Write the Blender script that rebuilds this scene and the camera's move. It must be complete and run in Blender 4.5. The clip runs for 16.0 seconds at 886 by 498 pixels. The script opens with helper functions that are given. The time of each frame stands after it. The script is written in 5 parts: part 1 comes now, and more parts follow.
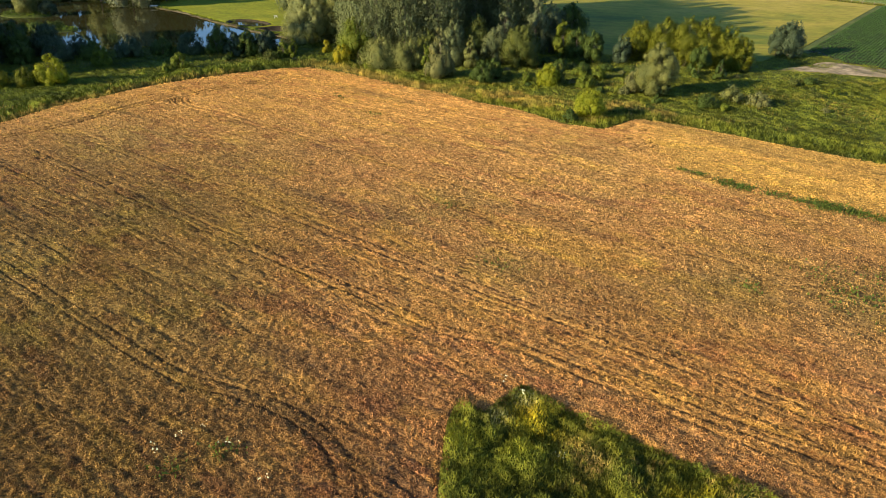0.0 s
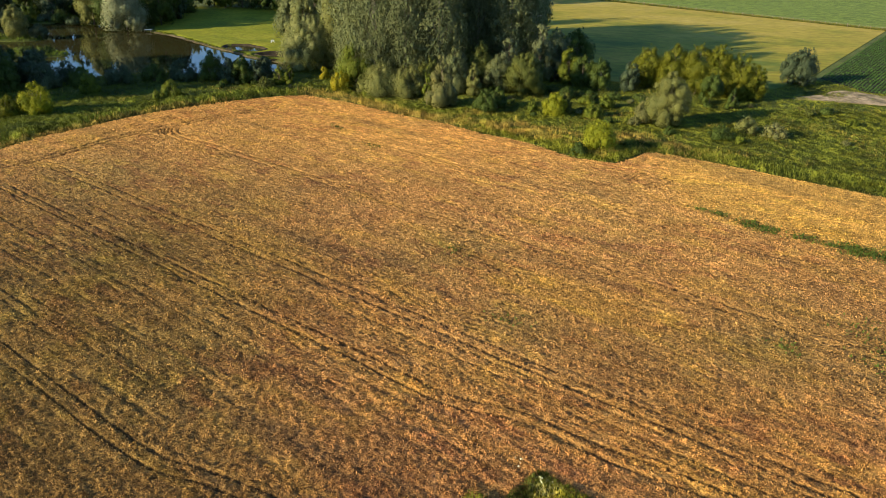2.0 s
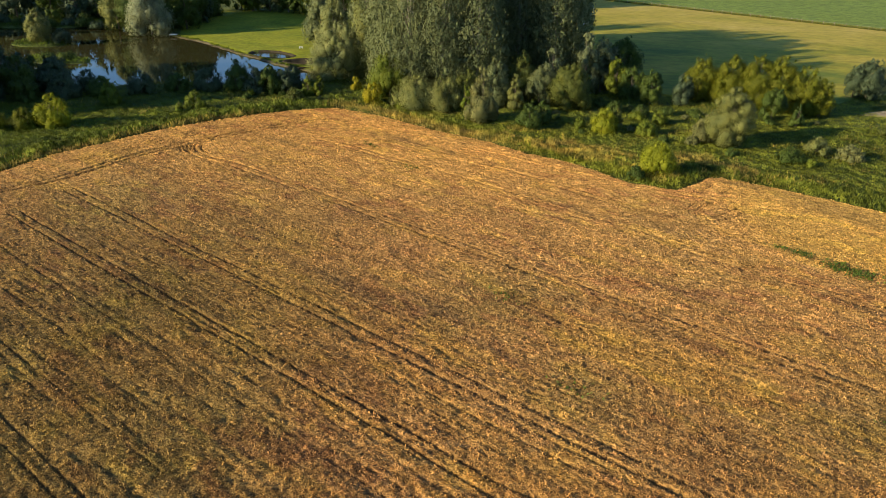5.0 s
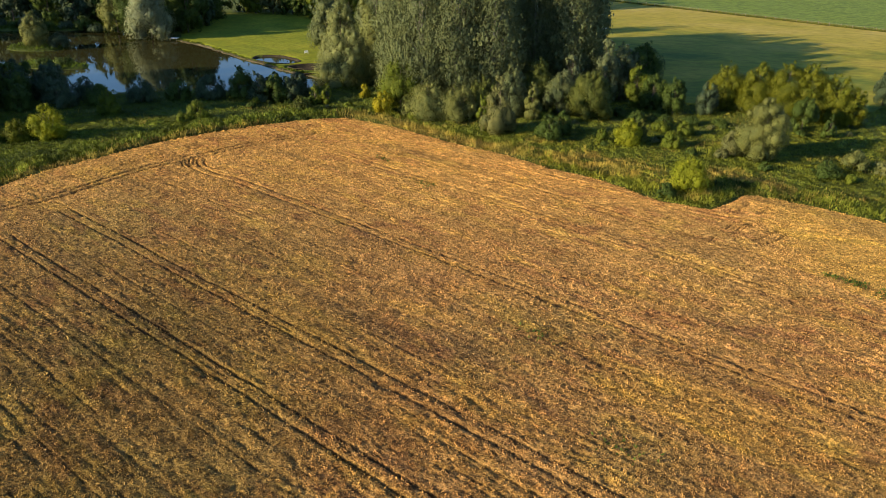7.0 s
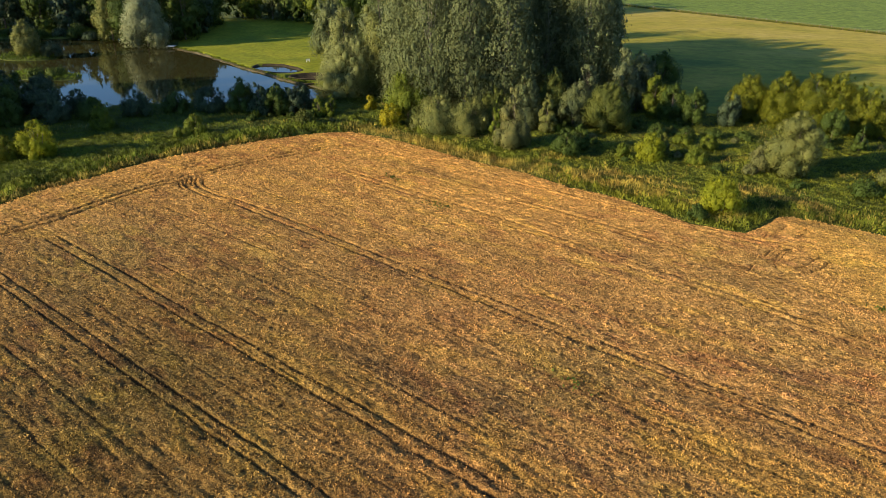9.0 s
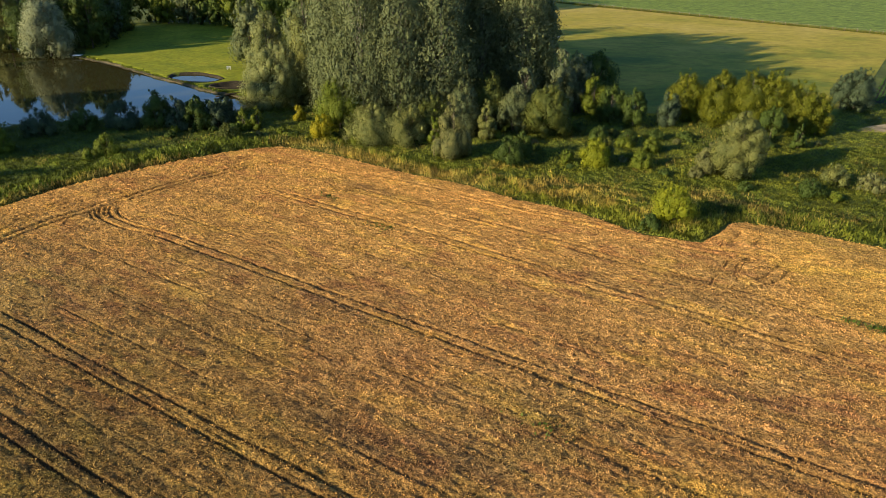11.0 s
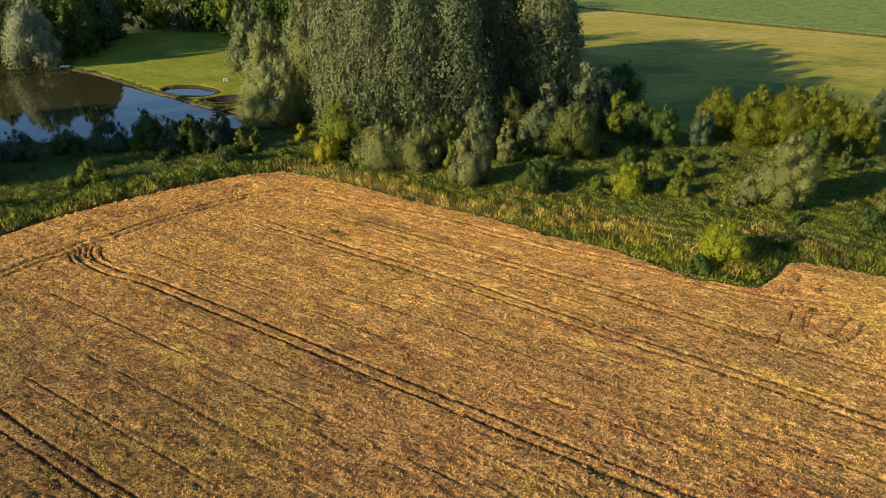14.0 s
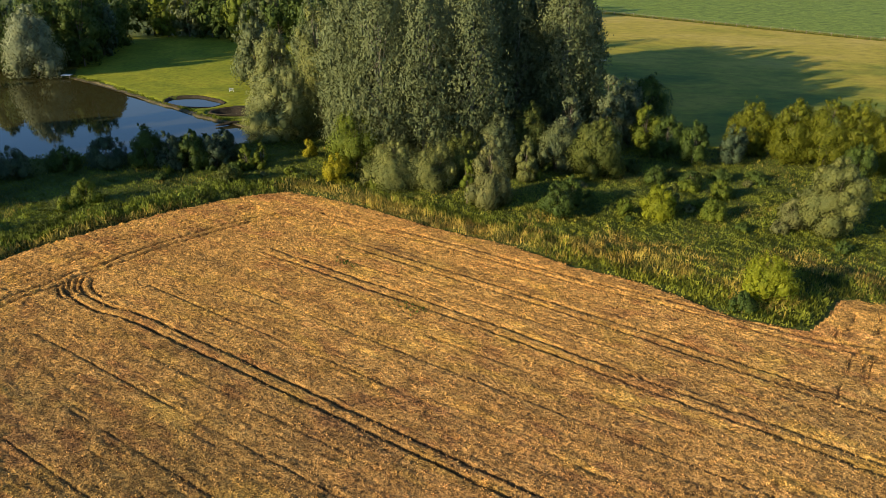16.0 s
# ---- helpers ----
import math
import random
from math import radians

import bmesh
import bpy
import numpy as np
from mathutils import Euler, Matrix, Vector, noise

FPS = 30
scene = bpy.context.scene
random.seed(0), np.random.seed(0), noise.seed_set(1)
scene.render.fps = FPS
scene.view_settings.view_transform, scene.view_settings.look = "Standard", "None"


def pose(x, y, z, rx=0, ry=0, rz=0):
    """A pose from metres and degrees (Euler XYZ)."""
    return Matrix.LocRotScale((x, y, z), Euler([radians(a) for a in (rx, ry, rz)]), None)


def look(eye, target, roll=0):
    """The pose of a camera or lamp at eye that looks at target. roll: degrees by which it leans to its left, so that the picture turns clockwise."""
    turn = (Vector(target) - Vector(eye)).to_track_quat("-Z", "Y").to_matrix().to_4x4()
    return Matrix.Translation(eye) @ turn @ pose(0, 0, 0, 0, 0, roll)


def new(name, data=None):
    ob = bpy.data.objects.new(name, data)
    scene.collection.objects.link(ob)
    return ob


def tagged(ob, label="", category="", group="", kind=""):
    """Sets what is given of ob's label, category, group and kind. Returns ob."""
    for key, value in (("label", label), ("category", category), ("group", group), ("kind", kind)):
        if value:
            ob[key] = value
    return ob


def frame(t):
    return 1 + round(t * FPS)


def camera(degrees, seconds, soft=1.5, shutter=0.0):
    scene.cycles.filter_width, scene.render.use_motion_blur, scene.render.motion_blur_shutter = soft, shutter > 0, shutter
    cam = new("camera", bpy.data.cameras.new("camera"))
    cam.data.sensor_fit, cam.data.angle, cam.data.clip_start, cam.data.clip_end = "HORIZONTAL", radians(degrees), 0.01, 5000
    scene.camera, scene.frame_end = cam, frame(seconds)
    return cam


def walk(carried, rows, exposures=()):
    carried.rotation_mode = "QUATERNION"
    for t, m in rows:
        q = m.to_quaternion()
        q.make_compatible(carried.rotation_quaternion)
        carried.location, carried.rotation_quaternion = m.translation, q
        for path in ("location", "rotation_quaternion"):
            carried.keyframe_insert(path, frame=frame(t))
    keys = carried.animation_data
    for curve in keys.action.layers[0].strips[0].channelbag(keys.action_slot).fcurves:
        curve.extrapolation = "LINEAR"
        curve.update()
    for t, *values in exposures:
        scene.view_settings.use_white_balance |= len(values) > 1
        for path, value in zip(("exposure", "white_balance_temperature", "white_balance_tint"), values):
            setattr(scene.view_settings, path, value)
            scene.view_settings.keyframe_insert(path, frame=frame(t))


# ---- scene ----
cam = camera(63.0, 16.0, 0.6)
METRES, EYE, TILT, LEAN, TURN = 75.0, 45.5, 0.0, 0.0, 0.0
ROWS = [
    (0.0, 0.0, 0.0, 0.0, 0.51, -27.07, -1.01),
    (0.5, -0.0012, 0.0306, -0.0001, 0.47, -27.41, -1.26),
    (1.0, -0.0029, 0.0621, 0.0008, 0.4, -27.1, -1.39),
    (1.5, -0.007, 0.0928, 0.0006, 0.35, -26.34, -1.33),
    (2.0, -0.0111, 0.123, 0.0008, 0.46, -25.59, -1.17),
    (2.5, -0.0161, 0.1525, 0.0003, 0.61, -25.74, -1.21),
    (3.0, -0.0218, 0.1821, 0.0011, 0.62, -25.52, -1.14),
    (3.5, -0.0309, 0.2113, 0.0005, 0.84, -25.58, -1.2),
    (4.0, -0.0422, 0.241, 0.0006, 1.64, -25.67, -1.31),
    (6.5, -0.095, 0.3849, 0.0015, 2.62, -25.53, -0.96),
    (7.0, -0.1096, 0.4151, 0.0031, 2.39, -25.71, -1.11),
    (7.5, -0.1245, 0.445, 0.0027, 3.12, -25.58, -1.2),
    (8.0, -0.1315, 0.4743, 0.0027, 3.18, -25.45, -0.96),
    (8.5, -0.1451, 0.5034, 0.0037, 2.08, -25.58, -0.97),
    (9.0, -0.1512, 0.5332, 0.004, 2.17, -25.55, -0.93),
    (9.5, -0.1601, 0.5634, 0.0036, 2.7, -25.51, -0.84),
    (10.0, -0.1668, 0.5915, 0.0069, -2.31, -25.72, -0.79),
    (12.5, -0.2002, 0.7441, 0.0111, -4.26, -25.79, -0.78),
    (13.0, -0.2073, 0.7762, 0.0125, -4.26, -25.77, -0.86),
    (13.5, -0.208, 0.8075, 0.0131, -4.11, -25.75, -0.69),
    (14.0, -0.2128, 0.8393, 0.0142, -4.05, -25.81, -0.62),
    (14.5, -0.2134, 0.8699, 0.0153, -4.44, -25.84, -0.44),
    (15.0, -0.2169, 0.9015, 0.0162, -5.02, -25.8, -0.47),
    (15.5, -0.2195, 0.9339, 0.0171, -4.47, -25.92, -0.58),
    (16.0, -0.2195, 0.9657, 0.0169, -3.27, -25.7, -0.52),
]
walk(cam, [(t, pose(0, 0, EYE, TILT, LEAN, TURN) @ pose(METRES * x, METRES * y, METRES * z, 90 + pitch, roll, yaw)) for t, x, y, z, yaw, pitch, roll in ROWS],
     exposures=[(0.0, 1.29), (2.0, 1.19), (5.0, 1.08), (10.0, 1.05), (16.0, 0.98)])

# ---- sky, sun, exposure ----
SUN_ELEV, SUN_AZ = 18.6, 26.0      # height of the sun; bearing of the shadows from +x
world = bpy.data.worlds.new("world")
scene.world = world
world.use_nodes = True
wn = world.node_tree.nodes
sky = wn.new("ShaderNodeTexSky")
sky.sky_type, sky.sun_disc = "NISHITA", False
sky.sun_elevation, sky.sun_rotation = radians(SUN_ELEV), radians(270 - SUN_AZ)
sky.air_density, sky.dust_density, sky.ozone_density = 1.0, 0.0, 5.0
world.node_tree.links.new(sky.outputs[0], wn["Background"].inputs[0])
wn["Background"].inputs[1].default_value = 0.108
sun_data = bpy.data.lights.new("sun", "SUN")
sun_data.energy, sun_data.angle, sun_data.color = 5.0, radians(0.6), (1.0, 0.84, 0.56)
sun = new("sun", sun_data)
ca, sa, ce, se = math.cos(radians(SUN_AZ)), math.sin(radians(SUN_AZ)), math.cos(radians(SUN_ELEV)), math.sin(radians(SUN_ELEV))
sun.matrix_world = look((-200 * ca * ce, -200 * sa * ce, 200 * se), (0, 0, 0))


# ---- small tools ----
rng = np.random.default_rng(7)


def hash01(i, j, seed):
    v = np.sin(i * 127.1 + j * 311.7 + seed * 74.7) * 43758.5453
    return v - np.floor(v)


def vnoise(x, y, scale, seed=0):
    """Smooth value noise, 0 to 1, with lumps of the given size."""
    x, y = np.asarray(x) / scale, np.asarray(y) / scale
    i, j = np.floor(x), np.floor(y)
    u, v = x - i, y - j
    u, v = u * u * (3 - 2 * u), v * v * (3 - 2 * v)
    a, b = hash01(i, j, seed), hash01(i + 1, j, seed)
    c, d = hash01(i, j + 1, seed), hash01(i + 1, j + 1, seed)
    return (a + (b - a) * u) * (1 - v) + (c + (d - c) * u) * v


def fbm(x, y, scale, seed=0):
    return 0.55 * vnoise(x, y, scale, seed) + 0.3 * vnoise(x, y, scale / 2.1, seed + 3) + 0.15 * vnoise(x, y, scale / 4.3, seed + 5)


def smooth(a, b, v):
    t = np.clip((v - a) / (b - a), 0, 1)
    return t * t * (3 - 2 * t)


def inside(x, y, poly):
    """Which of the points lie in the polygon."""
    res = np.zeros(np.shape(x), bool)
    n = len(poly)
    for k in range(n):
        (x0, y0), (x1, y1) = poly[k], poly[(k + 1) % n]
        if y0 == y1:
            continue
        hit_it = ((y0 > y) != (y1 > y)) & (x < (x1 - x0) * (y - y0) / (y1 - y0) + x0)
        res ^= hit_it
    return res


def line_dist(x, y, pts, closed=False):
    """Distance of the points from a polyline."""
    best = np.full(np.shape(x), 1e9)
    n = len(pts)
    for k in range(n if closed else n - 1):
        (x0, y0), (x1, y1) = pts[k], pts[(k + 1) % n]
        dx, dy = x1 - x0, y1 - y0
        t = np.clip(((x - x0) * dx + (y - y0) * dy) / (dx * dx + dy * dy + 1e-9), 0, 1)
        best = np.minimum(best, (x - x0 - t * dx) ** 2 + (y - y0 - t * dy) ** 2)
    return np.sqrt(best)


def rounded(pts, steps=6):
    """A Catmull-Rom curve through the points."""
    p = [np.array(q, float) for q in pts]
    p = [2 * p[0] - p[1]] + p + [2 * p[-1] - p[-2]]
    out = []
    for k in range(1, len(p) - 2):
        for s in range(steps):
            t = s / steps
            out.append(0.5 * (2 * p[k] + (p[k + 1] - p[k - 1]) * t + (2 * p[k - 1] - 5 * p[k] + 4 * p[k + 1] - p[k + 2]) * t * t + (3 * p[k] - p[k - 1] - 3 * p[k + 1] + p[k + 2]) * t ** 3))
    out.append(p[-2])
    return [tuple(q) for q in out]


def mesh_np(name, verts, faces, material, smooth_shade=False, tint=None, normals=None):
    """A mesh out of arrays: verts (n, 3), faces (m, 3 or 4); tint: a colour for each vertex."""
    me = bpy.data.meshes.new(name)
    verts, faces = np.asarray(verts, np.float32), np.asarray(faces, np.int32)
    m, k = faces.shape
    me.vertices.add(len(verts))
    me.vertices.foreach_set("co", verts.ravel())
    me.loops.add(m * k)
    me.loops.foreach_set("vertex_index", faces.ravel())
    me.polygons.add(m)
    me.polygons.foreach_set("loop_start", np.arange(0, m * k, k, dtype=np.int32))
    me.update(calc_edges=True)
    if smooth_shade:
        me.polygons.foreach_set("use_smooth", np.ones(m, bool))
    if tint is not None:
        at = me.color_attributes.new("tint", "FLOAT_COLOR", "POINT")
        rgba = np.ones((len(verts), 4), np.float32)
        rgba[:, :3] = tint
        at.data.foreach_set("color", rgba.ravel())
    if normals is not None:
        me.polygons.foreach_set("use_smooth", np.ones(m, bool))
        me.normals_split_custom_set_from_vertices(normals.astype(np.float32))
    me.materials.append(material)
    return me


def part(name, me, parent, label=""):
    ob = new(name, me)
    ob.parent = parent
    return tagged(ob, label)


def thing(name, x, y, z, label, category, group=""):
    ob = new(name)
    ob.matrix_world = pose(x, y, z)
    ob.empty_display_size = 0.3
    return tagged(ob, label, category, group)


def bm_mesh(name, bm, material, smooth_shade=False):
    me = bpy.data.meshes.new(name)
    bm.to_mesh(me)
    bm.free()
    if smooth_shade:
        me.polygons.foreach_set("use_smooth", np.ones(len(me.polygons), bool))
    me.materials.append(material)
    return me


# ---- materials ----
def nodes_of(name):
    mat = bpy.data.materials.new(name)
    mat.use_nodes = True
    nt = mat.node_tree
    return mat, nt, nt.nodes, nt.nodes["Principled BSDF"]


def ramp(nt, fac, stops):
    r = nt.nodes.new("ShaderNodeValToRGB")
    els = r.color_ramp.elements
    while len(els) < len(stops):
        els.new(0.5)
    for e, (p, c) in zip(els, stops):
        e.position, e.color = p, (*c, 1)
    nt.links.new(fac, r.inputs[0])
    return r.outputs[0]


def noise_tex(nt, scale, detail=3.0, vec=None, rough=0.55):
    if vec is None:
        vec = nt.nodes.new("ShaderNodeTexCoord").outputs["Object"]
    n = nt.nodes.new("ShaderNodeTexNoise")
    n.inputs["Scale"].default_value, n.inputs["Detail"].default_value, n.inputs["Roughness"].default_value = scale, detail, rough
    nt.links.new(vec, n.inputs["Vector"])
    return n.outputs["Fac"]


def mix_col(nt, fac, a, b, mode="MIX"):
    m = nt.nodes.new("ShaderNodeMix")
    m.data_type, m.blend_type = "RGBA", mode
    for val, sock in ((fac, m.inputs[0]), (a, m.inputs[6]), (b, m.inputs[7])):
        if isinstance(val, (int, float)):
            sock.default_value = val
        elif isinstance(val, tuple):
            sock.default_value = (*val, 1)
        else:
            nt.links.new(val, sock)
    return m.outputs[2]


def bump(nt, bsdf, height, strength, dist=0.1):
    b = nt.nodes.new("ShaderNodeBump")
    b.inputs["Strength"].default_value, b.inputs["Distance"].default_value = strength, dist
    nt.links.new(height, b.inputs["Height"])
    nt.links.new(b.outputs[0], bsdf.inputs["Normal"])


def leaf_mat(name, dark, mid, light, glow=0.3, lump=0.5, tinted=False, sway=1.0):
    """Foliage: each leaf spray takes its own shade, with larger lumps of tone; some light passes through."""
    mat, nt, nd, bsdf = nodes_of(name)
    island = nd.new("ShaderNodeNewGeometry").outputs["Random Per Island"]
    dark, light = (tuple(m + 0.6 * (q - m) for q, m in zip(end, mid)) for end in (dark, light))
    col = ramp(nt, island, [(0.0, dark), (0.5, mid), (1.0, light)])
    big = noise_tex(nt, lump, 2.0)
    col = mix_col(nt, ramp(nt, big, [(0.3, (0, 0, 0)), (0.7, (1, 1, 1))]), mix_col(nt, sway, col, mix_col(nt, 1.0, col, (0.72, 0.78, 0.8), "MULTIPLY")), mix_col(nt, sway, col, mix_col(nt, 1.0, col, (1.25, 1.18, 1.0), "MULTIPLY")))
    if tinted:
        at = nd.new("ShaderNodeAttribute")
        at.attribute_name = "tint"
        col = mix_col(nt, 1.0, col, at.outputs["Color"], "MULTIPLY")
    nt.links.new(col, bsdf.inputs["Base Color"])
    bsdf.inputs["Roughness"].default_value = 0.6
    bsdf.inputs["Specular IOR Level"].default_value = 0.12
    tr = nd.new("ShaderNodeBsdfTranslucent")
    nt.links.new(col, tr.inputs[0])
    ms = nd.new("ShaderNodeMixShader")
    ms.inputs[0].default_value = glow
    nt.links.new(bsdf.outputs[0], ms.inputs[1])
    nt.links.new(tr.outputs[0], ms.inputs[2])
    nt.links.new(ms.outputs[0], nd["Material Output"].inputs[0])
    return mat


def ground_mat(name, stops, scale, fine, bump_s=0.6, rough=0.95, stretch=None, tinted=False, shift=None, relief=0.12, grain=(0.3, 0.6, 0.7, 1.3)):
    """Ground cover: tone at two scales and fine relief."""
    mat, nt, nd, bsdf = nodes_of(name)
    vec = nd.new("ShaderNodeTexCoord").outputs["Object"]
    if stretch:
        mp = nd.new("ShaderNodeMapping")
        mp.inputs["Rotation"].default_value = (0, 0, radians(stretch[0]))
        mp.inputs["Scale"].default_value = (stretch[1], stretch[2], 1)
        nt.links.new(vec, mp.inputs[0])
        vec = mp.outputs[0]
    tone = noise_tex(nt, scale, 5.0, vec, 0.62)
    if shift:            # ax + by + c added to the tone
        sp = nd.new("ShaderNodeVectorMath")
        sp.operation = "DOT_PRODUCT"
        nt.links.new(nd.new("ShaderNodeTexCoord").outputs["Object"], sp.inputs[0])
        sp.inputs[1].default_value = (shift[0], shift[1], 0)
        cl = nd.new("ShaderNodeMath")
        cl.operation, cl.use_clamp = "ADD", True
        nt.links.new(sp.outputs["Value"], cl.inputs[0])
        cl.inputs[1].default_value = shift[2]
        ad = nd.new("ShaderNodeMath")
        ad.operation = "MULTIPLY_ADD"
        nt.links.new(cl.outputs[0], ad.inputs[0])
        ad.inputs[1].default_value = 0.34
        nt.links.new(tone, ad.inputs[2])
        tone = ad.outputs[0]
    col = ramp(nt, tone, stops)
    f = noise_tex(nt, fine, 4.0, vec, 0.7)
    col = mix_col(nt, 1.0, col, ramp(nt, f, [(grain[0], (grain[1],) * 3), (grain[2], (grain[3], grain[3], grain[3] * 0.96))]), "MULTIPLY")
    if tinted:
        at = nd.new("ShaderNodeAttribute")
        at.attribute_name = "tint"
        col = mix_col(nt, 1.0, col, at.outputs["Color"], "MULTIPLY")
    nt.links.new(col, bsdf.inputs["Base Color"])
    bsdf.inputs["Roughness"].default_value = rough
    bsdf.inputs["Specular IOR Level"].default_value = 0.15
    bump(nt, bsdf, f, bump_s, relief)
    return mat


M_SOIL = ground_mat("meadow_soil", [(0.3, (0.045, 0.06, 0.012)), (0.5, (0.075, 0.095, 0.018)), (0.7, (0.13, 0.14, 0.03))], 0.09, 1.6)
M_PASTURE = ground_mat("pasture_grass", [(0.4, (0.095, 0.125, 0.015)), (0.55, (0.215, 0.195, 0.02)), (0.7, (0.3, 0.24, 0.034)), (0.92, (0.36, 0.275, 0.065))], 0.03, 0.22, 0.3, stretch=(35, 0.9, 1.5), shift=(0.0045, 0.0055, -1.85), grain=(0.32, 0.74, 0.68, 1.2))
M_PASTURE_L = ground_mat("mown_grass", [(0.25, (0.105, 0.13, 0.009)), (0.5, (0.175, 0.19, 0.011)), (0.75, (0.27, 0.25, 0.02))], 0.08, 0.6, 0.3, grain=(0.32, 0.7, 0.68, 1.25))
M_FARCROP = ground_mat("beet_leaf_sheet", [(0.3, (0.06, 0.095, 0.014)), (0.5, (0.14, 0.19, 0.026)), (0.7, (0.2, 0.25, 0.04))], 0.5, 1.3, 0.8, stretch=(42, 0.3, 1.0), grain=(0.36, 0.5, 0.64, 1.35))
M_DIRT = ground_mat("sandy_earth", [(0.35, (0.11, 0.095, 0.05)), (0.5, (0.27, 0.205, 0.12)), (0.66, (0.46, 0.35, 0.21))], 0.22, 1.5, 0.8)
M_BANK = ground_mat("bank_earth", [(0.3, (0.05, 0.045, 0.02)), (0.55, (0.1, 0.08, 0.045)), (0.75, (0.2, 0.165, 0.1))], 0.4, 2.5, 0.8)
M_MUD = ground_mat("dark_mud", [(0.3, (0.02, 0.017, 0.011)), (0.7, (0.06, 0.047, 0.03))], 0.6, 3.0, 0.8)
# strong grain: the shade between crop clumps is put into the colour
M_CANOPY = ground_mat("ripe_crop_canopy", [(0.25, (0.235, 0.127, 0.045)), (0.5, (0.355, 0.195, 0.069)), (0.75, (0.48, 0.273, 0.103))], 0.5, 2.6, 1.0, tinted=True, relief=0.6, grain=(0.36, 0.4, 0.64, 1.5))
M_EAR = leaf_mat("ripe_crop_ears", (0.43, 0.232, 0.086), (0.52, 0.285, 0.106), (0.62, 0.35, 0.138), 0.25, 0.6, True, 0.5)
M_HERB = leaf_mat("verge_herbs", (0.142, 0.188, 0.024), (0.175, 0.225, 0.03), (0.216, 0.26, 0.041), 0.45, 0.25, True)
M_BARK = ground_mat("grey_brown_bark", [(0.3, (0.06, 0.045, 0.03)), (0.7, (0.2, 0.165, 0.12))], 1.5, 9.0, 0.8)
M_PALEBARK = ground_mat("pale_poplar_bark", [(0.3, (0.16, 0.14, 0.1)), (0.7, (0.4, 0.37, 0.3))], 1.5, 9.0, 0.6)
M_POST = ground_mat("weathered_post_wood", [(0.3, (0.16, 0.12, 0.08)), (0.7, (0.36, 0.3, 0.22))], 2.0, 12.0, 0.5)
M_WHITE = ground_mat("chalky_white_paint", [(0.3, (0.6, 0.6, 0.57)), (0.7, (0.8, 0.8, 0.78))], 2.0, 9.0, 0.2, 0.6)

M_WATER, _nt, _nd, _b = nodes_of("pond_water")
_b.inputs["Base Color"].default_value = (0.03, 0.028, 0.01, 1)
_b.inputs["Roughness"].default_value = 0.03
_b.inputs["Specular Tint"].default_value = (0.72, 0.87, 1.0, 1)
_b.inputs["IOR"].default_value = 1.36
_b.inputs["Specular IOR Level"].default_value = 0.5
bump(_nt, _b, noise_tex(_nt, 1.2, 3.0), 0.04, 0.05)

LEAF = {
    "poplar": leaf_mat("poplar_leaves", (0.078, 0.096, 0.037), (0.122, 0.142, 0.06), (0.165, 0.186, 0.09), 0.28, 0.5),
    "silver": leaf_mat("silver_leaves", (0.075, 0.095, 0.042), (0.115, 0.135, 0.066), (0.165, 0.185, 0.1), 0.25, 0.4),
    "pale": leaf_mat("pale_willow_leaves", (0.15, 0.17, 0.09), (0.205, 0.228, 0.13), (0.27, 0.29, 0.18), 0.25, 0.5),
    "bright": leaf_mat("bright_yellow_leaves", (0.15, 0.17, 0.012), (0.24, 0.26, 0.018), (0.33, 0.34, 0.03), 0.45, 0.6),
    "gold": leaf_mat("golden_yellow_leaves", (0.19, 0.175, 0.01), (0.3, 0.265, 0.014), (0.4, 0.345, 0.025), 0.4, 0.6),
    "willow": leaf_mat("willow_leaves", (0.1, 0.115, 0.03), (0.15, 0.16, 0.047), (0.21, 0.215, 0.078), 0.25, 0.5),
    "sage": leaf_mat("sage_willow_leaves", (0.125, 0.14, 0.045), (0.18, 0.195, 0.07), (0.24, 0.25, 0.105), 0.28, 0.5),
    "olive": leaf_mat("olive_green_leaves", (0.055, 0.068, 0.014), (0.09, 0.105, 0.022), (0.14, 0.15, 0.036), 0.25, 0.5),
    "tan": leaf_mat("tan_green_leaves", (0.09, 0.095, 0.032), (0.14, 0.142, 0.05), (0.2, 0.195, 0.08), 0.2, 0.5),
    "green": leaf_mat("deep_green_leaves", (0.035, 0.055, 0.01), (0.06, 0.09, 0.017), (0.095, 0.13, 0.028), 0.25, 0.5),
    "yellow": leaf_mat("yellow_green_leaves", (0.072, 0.084, 0.007), (0.121, 0.132, 0.011), (0.18, 0.184, 0.018), 0.35, 0.6),
    "lime": leaf_mat("fresh_green_leaves", (0.075, 0.1, 0.01), (0.12, 0.15, 0.016), (0.18, 0.2, 0.028), 0.3, 0.6),
    "slate": leaf_mat("dull_blue_green_leaves", (0.025, 0.045, 0.02), (0.06, 0.085, 0.045), (0.11, 0.14, 0.08), 0.2, 0.5),
}

# ---- plan ----
FIELD_FAR = rounded([(-128, 70), (-106, 112), (-96, 130), (-88.5, 142.5), (-84.5, 152.5), (-78, 161), (-71, 171), (-62.2, 179), (-53.5, 185.5), (-46, 190), (-40.5, 192), (-36, 193)], 4) \
    + rounded([(-27.5, 188.8), (-17.5, 181.3), (-10.1, 175.6), (-0.6, 169.9), (6.7, 163.2), (16.5, 156.6), (24.5, 148.2), (32.5, 144.2)], 4) \
    + [(36.8, 147.6), (40.6, 151.6), (42.2, 151.6)] + rounded([(46.3, 149.8), (55.3, 144.0), (67.5, 135.3), (76.0, 129.6), (81, 126), (110, 107), (150, 78)], 4)
FIELD = FIELD_FAR + [(150, -60), (-160, -60), (-150, 30)]
